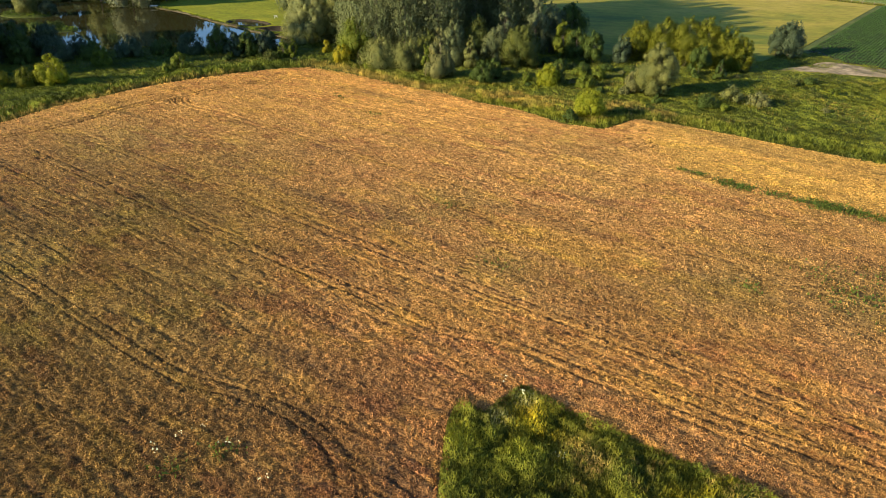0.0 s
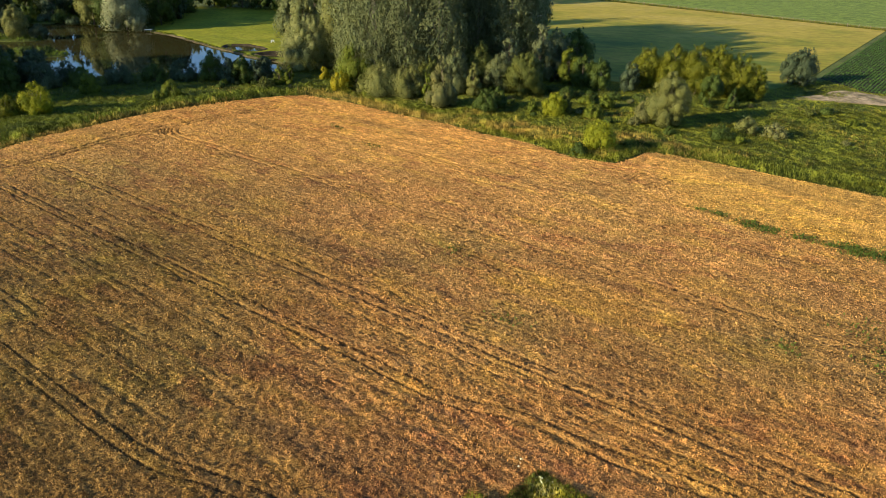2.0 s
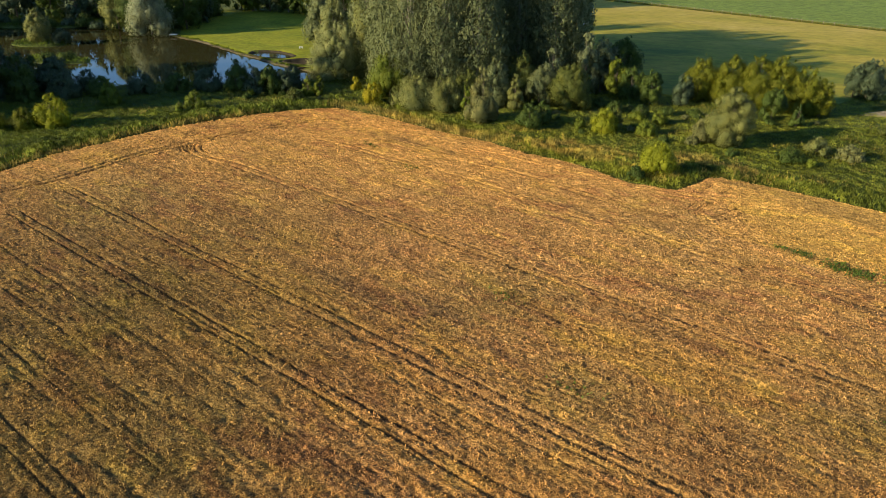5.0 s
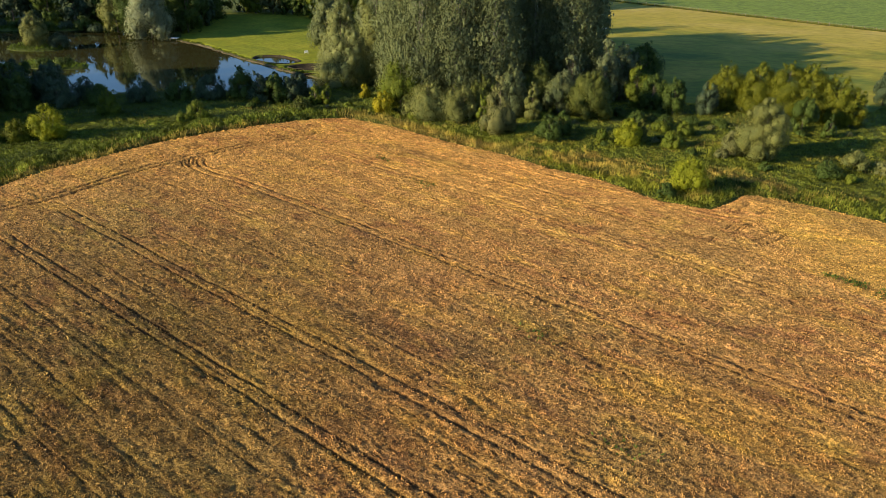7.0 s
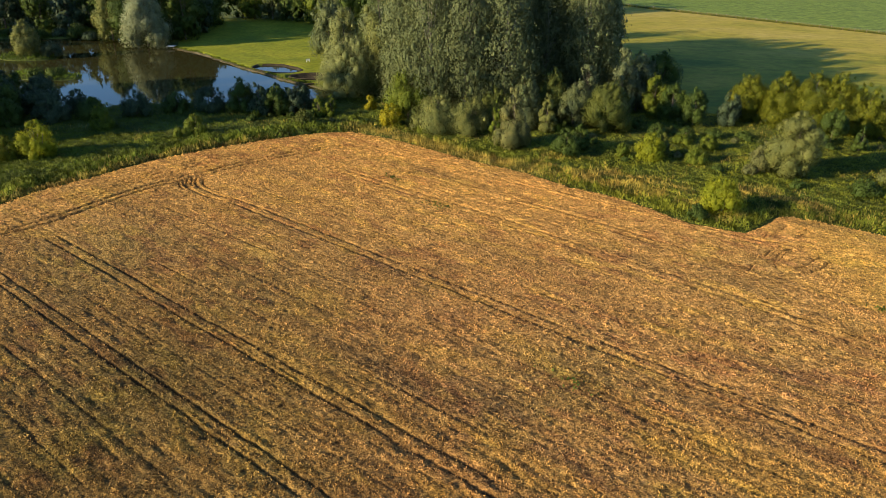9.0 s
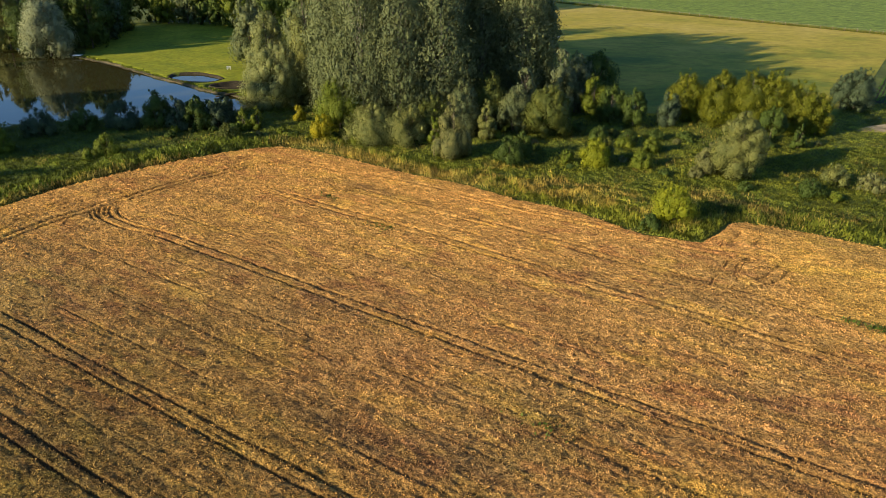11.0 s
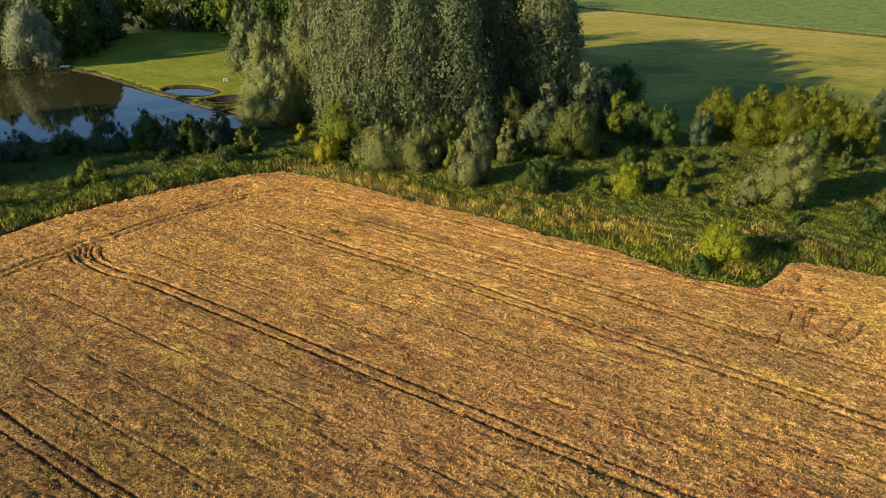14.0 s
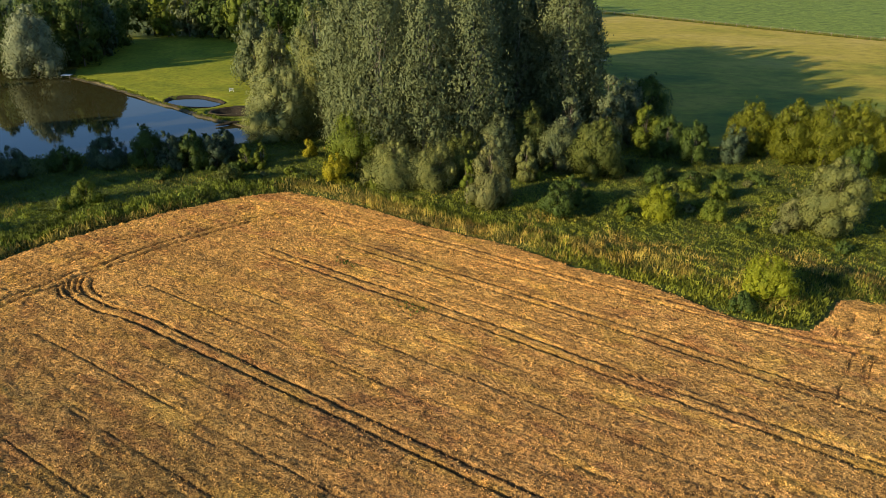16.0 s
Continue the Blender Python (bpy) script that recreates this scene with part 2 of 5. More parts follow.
WEEDS = rounded([(-1.0, 20), (-0.2, 37), (0.0, 43.3), (0.4, 49), (1.2, 54.6), (2.4, 55.6), (4.2, 54.6), (5.8, 56.2), (8.2, 58.6), (10, 57), (12.1, 55.2), (16.8, 51.7), (21.1, 48.6), (25.2, 46), (30, 42.6), (45, 32), (60, 20)], 3)
POND = rounded([(-47, 232), (-53, 237.6), (-60, 242.5), (-67, 248.4), (-76, 256.9), (-86, 266), (-95.3, 275.9), (-104, 283), (-111.6, 289), (-118, 292), (-126, 300), (-140, 308), (-160, 303), (-176, 300), (-200, 297), (-225, 280), (-215, 240), (-175, 225), (-140, 212), (-116, 206), (-104, 209), (-96, 213), (-84, 216), (-72, 217), (-60, 219), (-50, 224), (-45, 228), (-47, 232)], 4)
POND = [(x, y + (0.5 * math.sin(0.42 * x) + 0.35 * math.sin(1.1 * x + 1) if -112 < x < -47 and y > 233 else 0)) for x, y in POND]
PIT = rounded([(-75.6, 258.2), (-75.5, 262), (-71, 264), (-66, 261.5), (-62.6, 257.6), (-64.5, 253.6), (-70, 254.4), (-75.6, 258.2)], 4)
PIT_DRY = rounded([(-63, 247.6), (-62, 250.5), (-57, 253.5), (-52, 252), (-53, 246), (-58, 245.5), (-63, 247.6)], 4)
ISLAND = rounded([(-142, 239), (-139, 245), (-130, 246), (-122, 243.5), (-121, 240), (-130, 237.5), (-142, 239)], 3)
ISLAND_TREE = rounded([(-160, 266), (-156, 272), (-147, 272), (-142, 268), (-146, 264), (-155, 263), (-160, 266)], 3)
PENINSULA = [(-44, 231), (-47.6, 233.4), (-53, 238.2), (-60, 243.1), (-67, 249), (-76, 257.6), (-86, 266.6), (-95.3, 276.5), (-104, 283.6), (-111.6, 290), (-114, 297), (-118, 310), (-125, 330), (-120, 360), (-60, 362), (-25, 320), (-25, 262)]
FENCE_A, FENCE_B = (30.0, 460.0), (262.0, 267.5)
PASTURE = [(30, 250), (30, 459), (186.5, 329.2), (110.8, 231.5), (106, 226.5), (92, 213), (76, 209), (52, 216), (40, 222)]
BEETS_FAR = [(28.5, 465), (262, 271.5), (900, 100), (900, 900), (-100, 900)]
POTATO = [(112.5, 229.5), (189, 328.5), (262, 268), (262, 196), (140, 199.4), (126, 203.6), (116, 213)]
DIRT = rounded([(92, 202), (96, 205), (103, 207.6), (107, 211.5), (112, 213), (117, 209.5), (126, 202.6), (140, 199), (170, 196), (170, 193.4), (140, 195), (124, 194.6), (116, 196.4), (108, 198.4), (100, 200.2), (92, 202)], 3)


def s_line(s, xs, drift=0.0):
    return [(x, (s + drift * max(0.0, x) - 0.595 * x) / 0.804) for x in xs]


def pair(pts, gauge=1.55):
    """Two wheel ruts on either side of a line."""
    out = []
    for side in (-0.5, 0.5):
        run = []
        for k, (x, y) in enumerate(pts):
            x0, y0 = pts[max(k - 1, 0)]
            x1, y1 = pts[min(k + 1, len(pts) - 1)]
            n = math.hypot(x1 - x0, y1 - y0)
            run.append((x - (y1 - y0) / n * gauge * side, y + (x1 - x0) / n * gauge * side))
        out.append(run)
    return out


RUTS = []      # (line, depth 0 to 1, half width)


def add_pair(pts, depth, half=0.21, gauge=1.6):
    for run in pair(pts, gauge):
        RUTS.append((run, depth, half))


add_pair(rounded(s_line(31.6, [-95, -70, -45, -28]) + [(-21.5, 57.2), (-15.5, 54.6), (-11.4, 51.4), (-8.8, 48), (-7.4, 43.1), (-7, 34), (-7, 24)], 5), 0.75, 0.18)
add_pair(rounded(s_line(55.2, [-76, -50, -25, -8, 0]) + [(7.4, 66), (13, 62), (23.2, 56.2), (31.9, 50.9), (38.6, 47.2), (60, 34)], 4), 1.0)
add_pair(rounded(s_line(65.6, [-72, -45, -20, 0, 20, 40, 70]), 3), 1.0)
add_pair(rounded([(-60.2, 159.0), (-58.4, 156.6), (-54.4, 153.3)] + s_line(91.9, [-48, -25, -10, 5, 25, 50, 90]), 3), 1.0, 0.24)
add_pair(s_line(114.4, [-36, -20, -5]) + s_line(113.6, [10, 20]) + s_line(112.4, [36, 60]), 0.9, 0.25)
add_pair(s_line(123.2, [-24, -5, 10]) + s_line(122.3, [28, 42]), 0.9, 0.25)
add_pair(rounded([(-30, 182.5), (-20, 176.5), (-8, 168.8), (6, 158.6), (18, 151.2), (29, 143.4), (36, 140), (48, 137)], 3), 0.9, 0.25)
add_pair(rounded([(-112, 94), (-100, 112), (-90, 125), (-82.4, 133.6), (-76.6, 139.6), (-71.5, 148.4), (-67.5, 155.1), (-65.1, 157.8), (-62.7, 160.3), (-61.0, 163.1), (-58.0, 165.3), (-55.4, 168.4), (-52.6, 171.4), (-47.6, 175.6), (-40.7, 180.6), (-33, 183.6)], 4), 1.0, 0.33, 1.6)
for _arc in (((-62.2, 159.9), (-61.8, 158.3), (-60.7, 156.6), (-59.4, 155.9)), ((-61.7, 160.6), (-61.3, 158.9), (-60.2, 157.2), (-59.0, 156.2)),
             ((-61.2, 161.2), (-60.8, 159.5), (-60.0, 157.9), (-59.0, 156.8)), ((-60.4, 161.4), (-60.0, 159.5), (-59.3, 157.9), (-58.0, 157.0)),
             ((-59.6, 161.4), (-59.4, 159.8), (-58.6, 158.4), (-57.6, 157.5)), ((-58.3, 161.5), (-58.0, 159.7), (-57.1, 158.1), (-55.3, 156.1))):
    RUTS.append((rounded(list(_arc), 4), 1.0, 0.19))
for _s, _x0, _x1, _d in ((38.0, -90, -30, 0.45), (43.5, -80, -20, 0.35), (48.5, -80, -10, 0.5), (59.8, -60, 42, 0.3), (61.8, -10, 60, 0.6), (63.6, 2, 60, 0.5), (71.0, -55, 20, 0.45), (77.0, -50, 30, 0.35), (83.0, -60, 20, 0.45), (87.5, -45, 10, 0.3), (98.0, -50, 10, 0.4), (104.0, -40, 30, 0.35), (108.5, -20, 40, 0.3), (118.5, -30, 20, 0.35), (51.5, 2, 45, 0.4), (57.2, 6, 45, 0.35)):
    RUTS.append((s_line(_s, np.linspace(_x0, _x1, 4)), _d + 0.2, 0.14))
for _k, _o in enumerate((2.6, 4.4, 6.4)):
    RUTS.append((rounded([(-86 + _o, 140), (-81 + _o, 149 + 0.1 * _o), (-74.5 + _o, 159), (-68 + _o, 168.5), (-59 + _o * 0.8, 176.5 - _o * 0.2), (-50 + _o * 0.5, 183 - _o * 0.6), (-40, 190 - _o)], 3), 0.65, 0.15))
# combed strip beside the weeds
for _k in range(7):
    RUTS.append(([(-4.1 + 0.56 * _k, 22), (-4.1 + 0.56 * _k, 46), (-3.9 + 0.56 * _k, 54)], 0.6, 0.1))
# laid crop by the notch: curved folds
FOLDS = (((32.4, 135.8), (34.5, 138.5), (36.1, 139.8)), ((33.1, 134.0), (34.9, 136.8), (36.8, 138.3), (37.9, 138.7)), ((33.9, 134.4), (35.6, 136.7), (37.4, 137.9), (38.8, 138.1)),
         ((35.2, 132.3), (37.0, 133.0), (39.1, 135.0), (40.8, 136.2)), ((35.3, 130.6), (37.5, 131.5), (39.5, 132.9), (40.6, 134.1), (41.8, 134.8)), ((28.5, 131.0), (30.3, 133.4), (32.2, 133.7)),
         ((36.2, 143.4), (38.4, 145.4), (40.4, 147.8)), ((34.6, 142.2), (36.0, 144.4), (37.8, 147.0)), ((39.6, 142.4), (42.0, 145.1), (43.2, 147.0)), ((44.4, 143.6), (46.0, 143.3)))
for _k, _f in enumerate(FOLDS):
    RUTS.append((rounded(list(_f), 4), 1.0, (0.17, 0.17, 0.13, 0.22, 0.26, 0.16, 0.1, 0.1, 0.1, 0.12)[_k]))
RUTS.append((rounded([(15.2, 141.2), (20.5, 136.5), (25.2, 133.6), (28.6, 132.0)], 3), 0.8, 0.15))


def crop_tint(x, y):
    """Crop colour over the plan: greener, yellower and redder stretches of ripeness, plus painted shading."""
    s = 0.595 * x + 0.804 * y
    u = 0.804 * x - 0.595 * y
    n1, n2 = fbm(x, y, 26, 11), fbm(s * 3.0, u * 0.35, 14, 21)
    green = 0.2 * smooth(0.58, 0.85, n1)
    for cx, cy, r, a in ((-62, 128, 12, 0.7), (-60, 78, 10, 0.7), (0, 104, 9, 0.6), (-47, 70, 8, 0.5), (37, 80, 10, 0.4), (52, 74, 10, 0.5), (-40, 122, 14, 0.4), (-30, 74, 12, 0.45), (8, 84, 6, 0.4), (-45, 100, 10, 0.45)):
        green = np.maximum(green, a * np.exp(-((x - cx) ** 2 + (y - cy) ** 2) / r ** 2))
    yellow = 0.75 * smooth(0.6, 0.85, n2)
    for cx, cy, r, a in ((62, 122, 16, 0.9), (48, 136, 10, 0.7), (30, 60, 10, 0.4), (-38, 182, 10, 0.5), (26, 68, 6, 0.4)):
        yellow = np.maximum(yellow, a * np.exp(-((x - cx) ** 2 + (y - cy) ** 2) / r ** 2))
    ripe = smooth(120.5, 123, s + 1.2 * (vnoise(x, y, 4, 48) - 0.5)) * smooth(34, 46, x)      # beyond the line of weeds
    yellow = np.maximum(yellow, 0.6 * smooth(112, 155, y))
    yellow = np.maximum(yellow, 1.25 * ripe)
    yellow = np.maximum(yellow, 0.55 * smooth(55, 58, s) * smooth(67.5, 64, s) * smooth(5, 18, x))
    red = smooth(0.5, 0.85, fbm(x, y, 18, 31))
    col = np.ones((len(x), 3))
    col += red[:, None] * np.array([0.0, -0.04, -0.03])
    col += (smooth(-20, 20, x) * smooth(150, 125, y))[:, None] * np.array([0.0, 0.04, 0.0])
    col += (smooth(0, -50, x) * smooth(140, 95, y))[:, None] * np.array([-0.04, 0.02, -0.08])
    # near crop darker on the left, then on the right
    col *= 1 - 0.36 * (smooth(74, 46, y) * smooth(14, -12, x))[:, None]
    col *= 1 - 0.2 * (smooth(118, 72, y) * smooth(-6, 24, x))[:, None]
    col += (smooth(130, 90, y) * smooth(-8, -32, x))[:, None] * np.array([0.0, 0.05, -0.01])
    col += (smooth(80, 60, y) * smooth(-20, 0, x))[:, None] * np.array([0.05, -0.01, 0.05])
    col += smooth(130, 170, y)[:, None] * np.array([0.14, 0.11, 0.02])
    col += green[:, None] * np.array([-0.25, -0.05, -0.14])
    col += yellow[:, None] * np.array([0.1, 0.16, -0.1])
    # near left darkened in colour for the shaded stalk sides seen towards the sun
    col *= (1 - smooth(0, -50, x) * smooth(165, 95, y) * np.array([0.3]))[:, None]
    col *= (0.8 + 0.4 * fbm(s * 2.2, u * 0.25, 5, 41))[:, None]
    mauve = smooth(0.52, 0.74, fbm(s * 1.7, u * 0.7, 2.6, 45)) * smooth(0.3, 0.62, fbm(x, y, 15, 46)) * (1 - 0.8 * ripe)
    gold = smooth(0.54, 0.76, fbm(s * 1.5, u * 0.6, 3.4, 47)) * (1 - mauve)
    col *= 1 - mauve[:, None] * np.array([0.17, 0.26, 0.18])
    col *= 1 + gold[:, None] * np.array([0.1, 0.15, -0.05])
    # half-metre granules paint the lit and shaded sides of ear clumps
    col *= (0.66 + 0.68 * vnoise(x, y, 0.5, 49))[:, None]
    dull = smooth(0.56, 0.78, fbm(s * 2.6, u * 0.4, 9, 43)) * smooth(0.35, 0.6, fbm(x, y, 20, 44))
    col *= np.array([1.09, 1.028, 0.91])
    # tint rises to the right, standing in for sunlit sides; farther crop lighter too
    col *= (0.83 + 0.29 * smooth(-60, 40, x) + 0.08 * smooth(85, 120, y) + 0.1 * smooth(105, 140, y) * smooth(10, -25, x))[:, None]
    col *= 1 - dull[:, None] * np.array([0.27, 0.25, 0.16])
    return col


# ---- ground, water, fields ----
def axis(lo, hi, step, far):
    core = np.arange(lo, hi + step, step)
    out = [step * 1.35 ** k for k in range(1, 40)]
    left, right = lo - np.cumsum(out), hi + np.cumsum(out)
    return np.concatenate([left[left > -far][::-1], core, right[right < far]])


def grid_mesh(name, xs, ys, zfun, material, keep=None, tint=None, smooth_shade=True):
    gx, gy = np.meshgrid(xs, ys)
    x, y = gx.ravel(), gy.ravel()
    z = zfun(x, y)
    nx, ny = len(xs), len(ys)
    idx = np.arange(nx * ny).reshape(ny, nx)
    f = np.stack([idx[:-1, :-1], idx[:-1, 1:], idx[1:, 1:], idx[1:, :-1]], -1).reshape(-1, 4)
    v = np.stack([x, y, z], 1)
    if keep is not None:
        ok = keep(x, y)
        f = f[ok[f].any(1)]
        used = np.zeros(len(v), bool)
        used[f.ravel()] = True
        remap = np.cumsum(used) - 1
        v, f = v[used], remap[f]
    return mesh_np(name, v, f, material, smooth_shade, tint(v[:, 0], v[:, 1]) if tint else None)


def ground_z(x, y):
    z = 0.16 * (fbm(x, y, 9, 2) - 0.5)
    near = (x > -240) & (x < -30) & (y > 195) & (y < 320)
    if near.any():
        xn, yn = x[near], y[near]
        d = line_dist(xn, yn, POND, True) * np.where(inside(xn, yn, POND), -1, 1)
        for isl in (ISLAND, ISLAND_TREE):
            di = line_dist(xn, yn, isl, True) * np.where(inside(xn, yn, isl), -1, 1)
            d = np.maximum(d, -di)
        zz = z[near] - 1.5 * smooth(1.5, -2.5, d)
        for pit, deep in ((PIT, 1.5), (PIT_DRY, 1.2)):
            di = line_dist(xn, yn, pit, True) * np.where(inside(xn, yn, pit), -1, 1)
            zz = np.minimum(zz, z[near] - deep * smooth(1.2, 0.0, di))
        z[near] = zz
    return z


gx_axis = np.concatenate([axis(-230, -30, 2.0, 4500)[axis(-230, -30, 2.0, 4500) <= -30], np.arange(-25, 270, 6.0)])
gx_axis = np.concatenate([gx_axis, 270 + np.cumsum([4 * 1.35 ** k for k in range(24)])])
gy_axis = np.concatenate([-60 - np.cumsum([4 * 1.35 ** k for k in range(20)])[::-1], np.arange(-60, 195, 5.0), np.arange(195, 320, 1.7), np.arange(320, 480, 3.0), 480 + np.cumsum([4 * 1.35 ** k for k in range(24)])])
tagged(new("ground", grid_mesh("ground", gx_axis, gy_axis, ground_z, M_SOIL)), "green meadow ground with patchy low growth", "ground", kind="structure")


def sheet(name, poly, z, material, label, category, cell=4.0, rough=0.0):
    """A thin cover lying on the ground inside an outline, its rim turned down."""
    bm = bmesh.new()
    top = [bm.verts.new((x, y, z)) for x, y in poly]
    low = [bm.verts.new((x, y, z - 0.35)) for x, y in poly]
    bm.faces.new(top)
    n = len(poly)
    for k in range(n):
        bm.faces.new((top[k], low[k], low[(k + 1) % n], top[(k + 1) % n]))
    bmesh.ops.recalc_face_normals(bm, faces=bm.faces)
    bmesh.ops.triangulate(bm, faces=bm.faces[:])
    return tagged(new(name, bm_mesh(name, bm, material)), label, category, kind="structure")


def clear(poly):
    out = []
    for q in poly:
        if not out or math.hypot(q[0] - out[-1][0], q[1] - out[-1][1]) > 0.05:
            out.append(q)
    if math.hypot(out[0][0] - out[-1][0], out[0][1] - out[-1][1]) < 0.05:
        out.pop()
    return out


sheet("pasture", PASTURE, 0.13, M_PASTURE, "dry yellow-green grazed pasture", "pasture")
sheet("far_field", BEETS_FAR, 0.16, M_FARCROP, "green leafy row crop beyond the fence", "field")
sheet("potato_soil", POTATO, 0.12, M_MUD, "dark earth under the ridged crop", "soil")
sheet("dirt_track", clear(DIRT), 0.15, M_DIRT, "pale bare sandy earth at the field's end", "dirt track")

RIM = [(-69.3 + (x + 69.3) * 1.14, 258.6 + (y - 258.6) * 1.14) for x, y in PIT]
# the mown peninsula follows the ground's relief
pen_x, pen_y = np.arange(-130, -20, 1.0), np.arange(228, 366, 1.0)


def pen_z(x, y):
    d = line_dist(x, y, PENINSULA, True) * np.where(inside(x, y, PENINSULA), 1, -1)
    z = ground_z(x, y)
    return z + 0.05 - 0.3 * smooth(0.6, -0.6, d) - 0.6 * smooth(-0.12, -0.5, z)


tagged(new("mown_lawn", grid_mesh("mown_lawn", pen_x, pen_y, pen_z, M_PASTURE_L, lambda x, y: inside(x, y, PENINSULA) & ~inside(x, y, RIM))), "bright short grass running down to the pond", "lawn", kind="structure")


def water(name, poly, z, label):
    bm = bmesh.new()
    bm.faces.new([bm.verts.new((x, y, z)) for x, y in clear(poly)])
    bmesh.ops.recalc_face_normals(bm, faces=bm.faces)
    bmesh.ops.triangulate(bm, faces=bm.faces[:])
    ob = new(name, bm_mesh(name, bm, M_WATER))
    return tagged(ob, label, "pond", kind="structure")


grow = [(x + (x + 110) * 0.02, y + (y - 255) * 0.03) for x, y in POND]
water("water", grow, -0.55, "still dark pond mirroring trees and sky")
water("water", [(x + (x + 69) * 0.06, y + (y - 259) * 0.06) for x, y in PIT], -0.4, "small dark pool cut into the bank")

# dark mud round the pool and on the floor of the dry pit
def mud_ring(poly, cx, cy, wide, narrow, low, floor, label):
    bm = bmesh.new()
    rings = []
    for f, z in ((wide, -0.1), (wide * 0.97, 0.16), (0.4 * wide + 0.6 * narrow + 0.08, -0.08), (narrow, low)):
        rings.append([bm.verts.new((cx + (x - cx) * f * (1 + 0.05 * math.sin(3 * x)), cy + (y - cy) * f * (1 + 0.05 * math.sin(2.3 * y)), z)) for x, y in clear(poly)])
    for a, b in zip(rings[:-1], rings[1:]):
        for k in range(len(a)):
            j = (k + 1) % len(a)
            bm.faces.new((a[k], a[j], b[j], b[k]))
    if floor:
        bm.faces.new(rings[-1])
    bmesh.ops.recalc_face_normals(bm, faces=bm.faces)
    tagged(new("mud_hollow", bm_mesh("mud_hollow", bm, M_MUD, True)), label, "mud", kind="structure")


mud_ring(PIT_DRY, -57.6, 249.4, 1.05, 0.7, -1.0, True, "dark bare mud hollow beside the pool")
mud_ring(PIT, -69.3, 258.6, 1.25, 0.95, -0.95, False, "dark mud bank round the small pool")

# ---- the crop ----
ANG = radians(-36.5)


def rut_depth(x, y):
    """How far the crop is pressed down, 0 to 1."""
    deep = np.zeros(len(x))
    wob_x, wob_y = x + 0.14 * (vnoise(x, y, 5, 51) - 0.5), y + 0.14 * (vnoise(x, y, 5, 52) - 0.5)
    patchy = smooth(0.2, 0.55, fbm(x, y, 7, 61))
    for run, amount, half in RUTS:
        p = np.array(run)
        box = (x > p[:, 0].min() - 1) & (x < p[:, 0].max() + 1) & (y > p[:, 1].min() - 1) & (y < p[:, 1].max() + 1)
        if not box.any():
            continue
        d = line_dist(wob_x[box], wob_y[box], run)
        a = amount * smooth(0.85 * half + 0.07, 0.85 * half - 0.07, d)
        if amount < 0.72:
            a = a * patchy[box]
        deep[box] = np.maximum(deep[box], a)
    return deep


def dashes(s, u):
    """Short thin places in the drilled rows."""
    return smooth(0.66, 0.86, vnoise(s * 2.6, u * 0.9, 1, 79))


def crop_height(x, y):
    s, u = 0.595 * x + 0.804 * y, 0.804 * x - 0.595 * y
    h = 0.34 + 0.1 * smooth(105, 150, y) + 0.24 * (fbm(x, y, 0.45, 201) - 0.5) + 0.1 * (fbm(x, y, 6, 72) - 0.5) + (0.1 - 0.05 * smooth(95, 140, y)) * (vnoise(s * 2.2, u * 0.1, 1, 73) - 0.5)
    h = h - (0.1 - 0.07 * smooth(95, 140, y)) * smooth(0.72, 0.9, vnoise(s * 2.0, u * 0.045, 1, 77)) * smooth(0.25, 0.5, fbm(x, y, 12, 78))
    h = h - (0.17 - 0.07 * smooth(95, 140, y) - 0.08 * smooth(85, 55, y)) * dashes(s, u)
    h = h * (1 - 0.82 * rut_depth(x, y))
    strip = smooth(-4.4, -3.8, x) * smooth(0.8, 0.0, x) * smooth(56, 52, y)
    return h * (1 - strip * (0.3 + 0.2 * np.cos(x * 2 * np.pi / 0.55)))


def crop_top(x, y):
    """Height of the standing ears, in clumps and long drilled rows."""
    s, u = 0.595 * x + 0.804 * y, 0.804 * x - 0.595 * y
    return 0.5 + (0.24 - 0.1 * smooth(105, 150, y)) * smooth(0.25, 0.75, fbm(x, y, 0.45, 201)) + 0.2 * (vnoise(s * 2.2, u * 0.1, 1, 73) - 0.5) + 0.1 * (fbm(x, y, 6, 72) - 0.5)


def crop_edge(x, y):
    d = line_dist(x, y, FIELD_FAR)
    d = np.where(inside(x, y, FIELD), d, -d)
    dw = line_dist(x, y, WEEDS)
    dw = np.where(inside(x, y, WEEDS), -dw, dw)
    return np.minimum(d, dw)


def in_sight(x, y):
    return (y > 30) & (x > -(22 + 0.66 * y)) & (x < 10 + 0.68 * y)


us = np.concatenate([np.arange(-220, -165, 1.0), np.arange(-165, -118, 0.3), np.arange(-118, -66, 0.75), np.arange(-66, -40, 0.35), np.arange(-40, 60, 0.8)])
ss = np.arange(5, 152, 0.2)
gu, gs = np.meshgrid(us, ss)
cu, cs = math.cos(ANG), math.sin(ANG)
X, Y = gu * cu - gs * cs, gu * cu * 0 + gu * cs + gs * cu
fx, fy = X.ravel(), Y.ravel()
cand = in_sight(fx, fy) & inside(fx, fy, FIELD) & ~inside(fx, fy, WEEDS)
edge = np.full(len(fx), -1.0)
edge[cand] = crop_edge(fx[cand], fy[cand])
idx = np.arange(len(fx)).reshape(gu.shape)
quads = np.stack([idx[:-1, :-1], idx[:-1, 1:], idx[1:, 1:], idx[1:, :-1]], -1).reshape(-1, 4)
quads = quads[cand[quads].any(1)]
used = np.zeros(len(fx), bool)
used[quads.ravel()] = True
remap = np.cumsum(used) - 1
vx, vy, ve = fx[used], fy[used], edge[used]
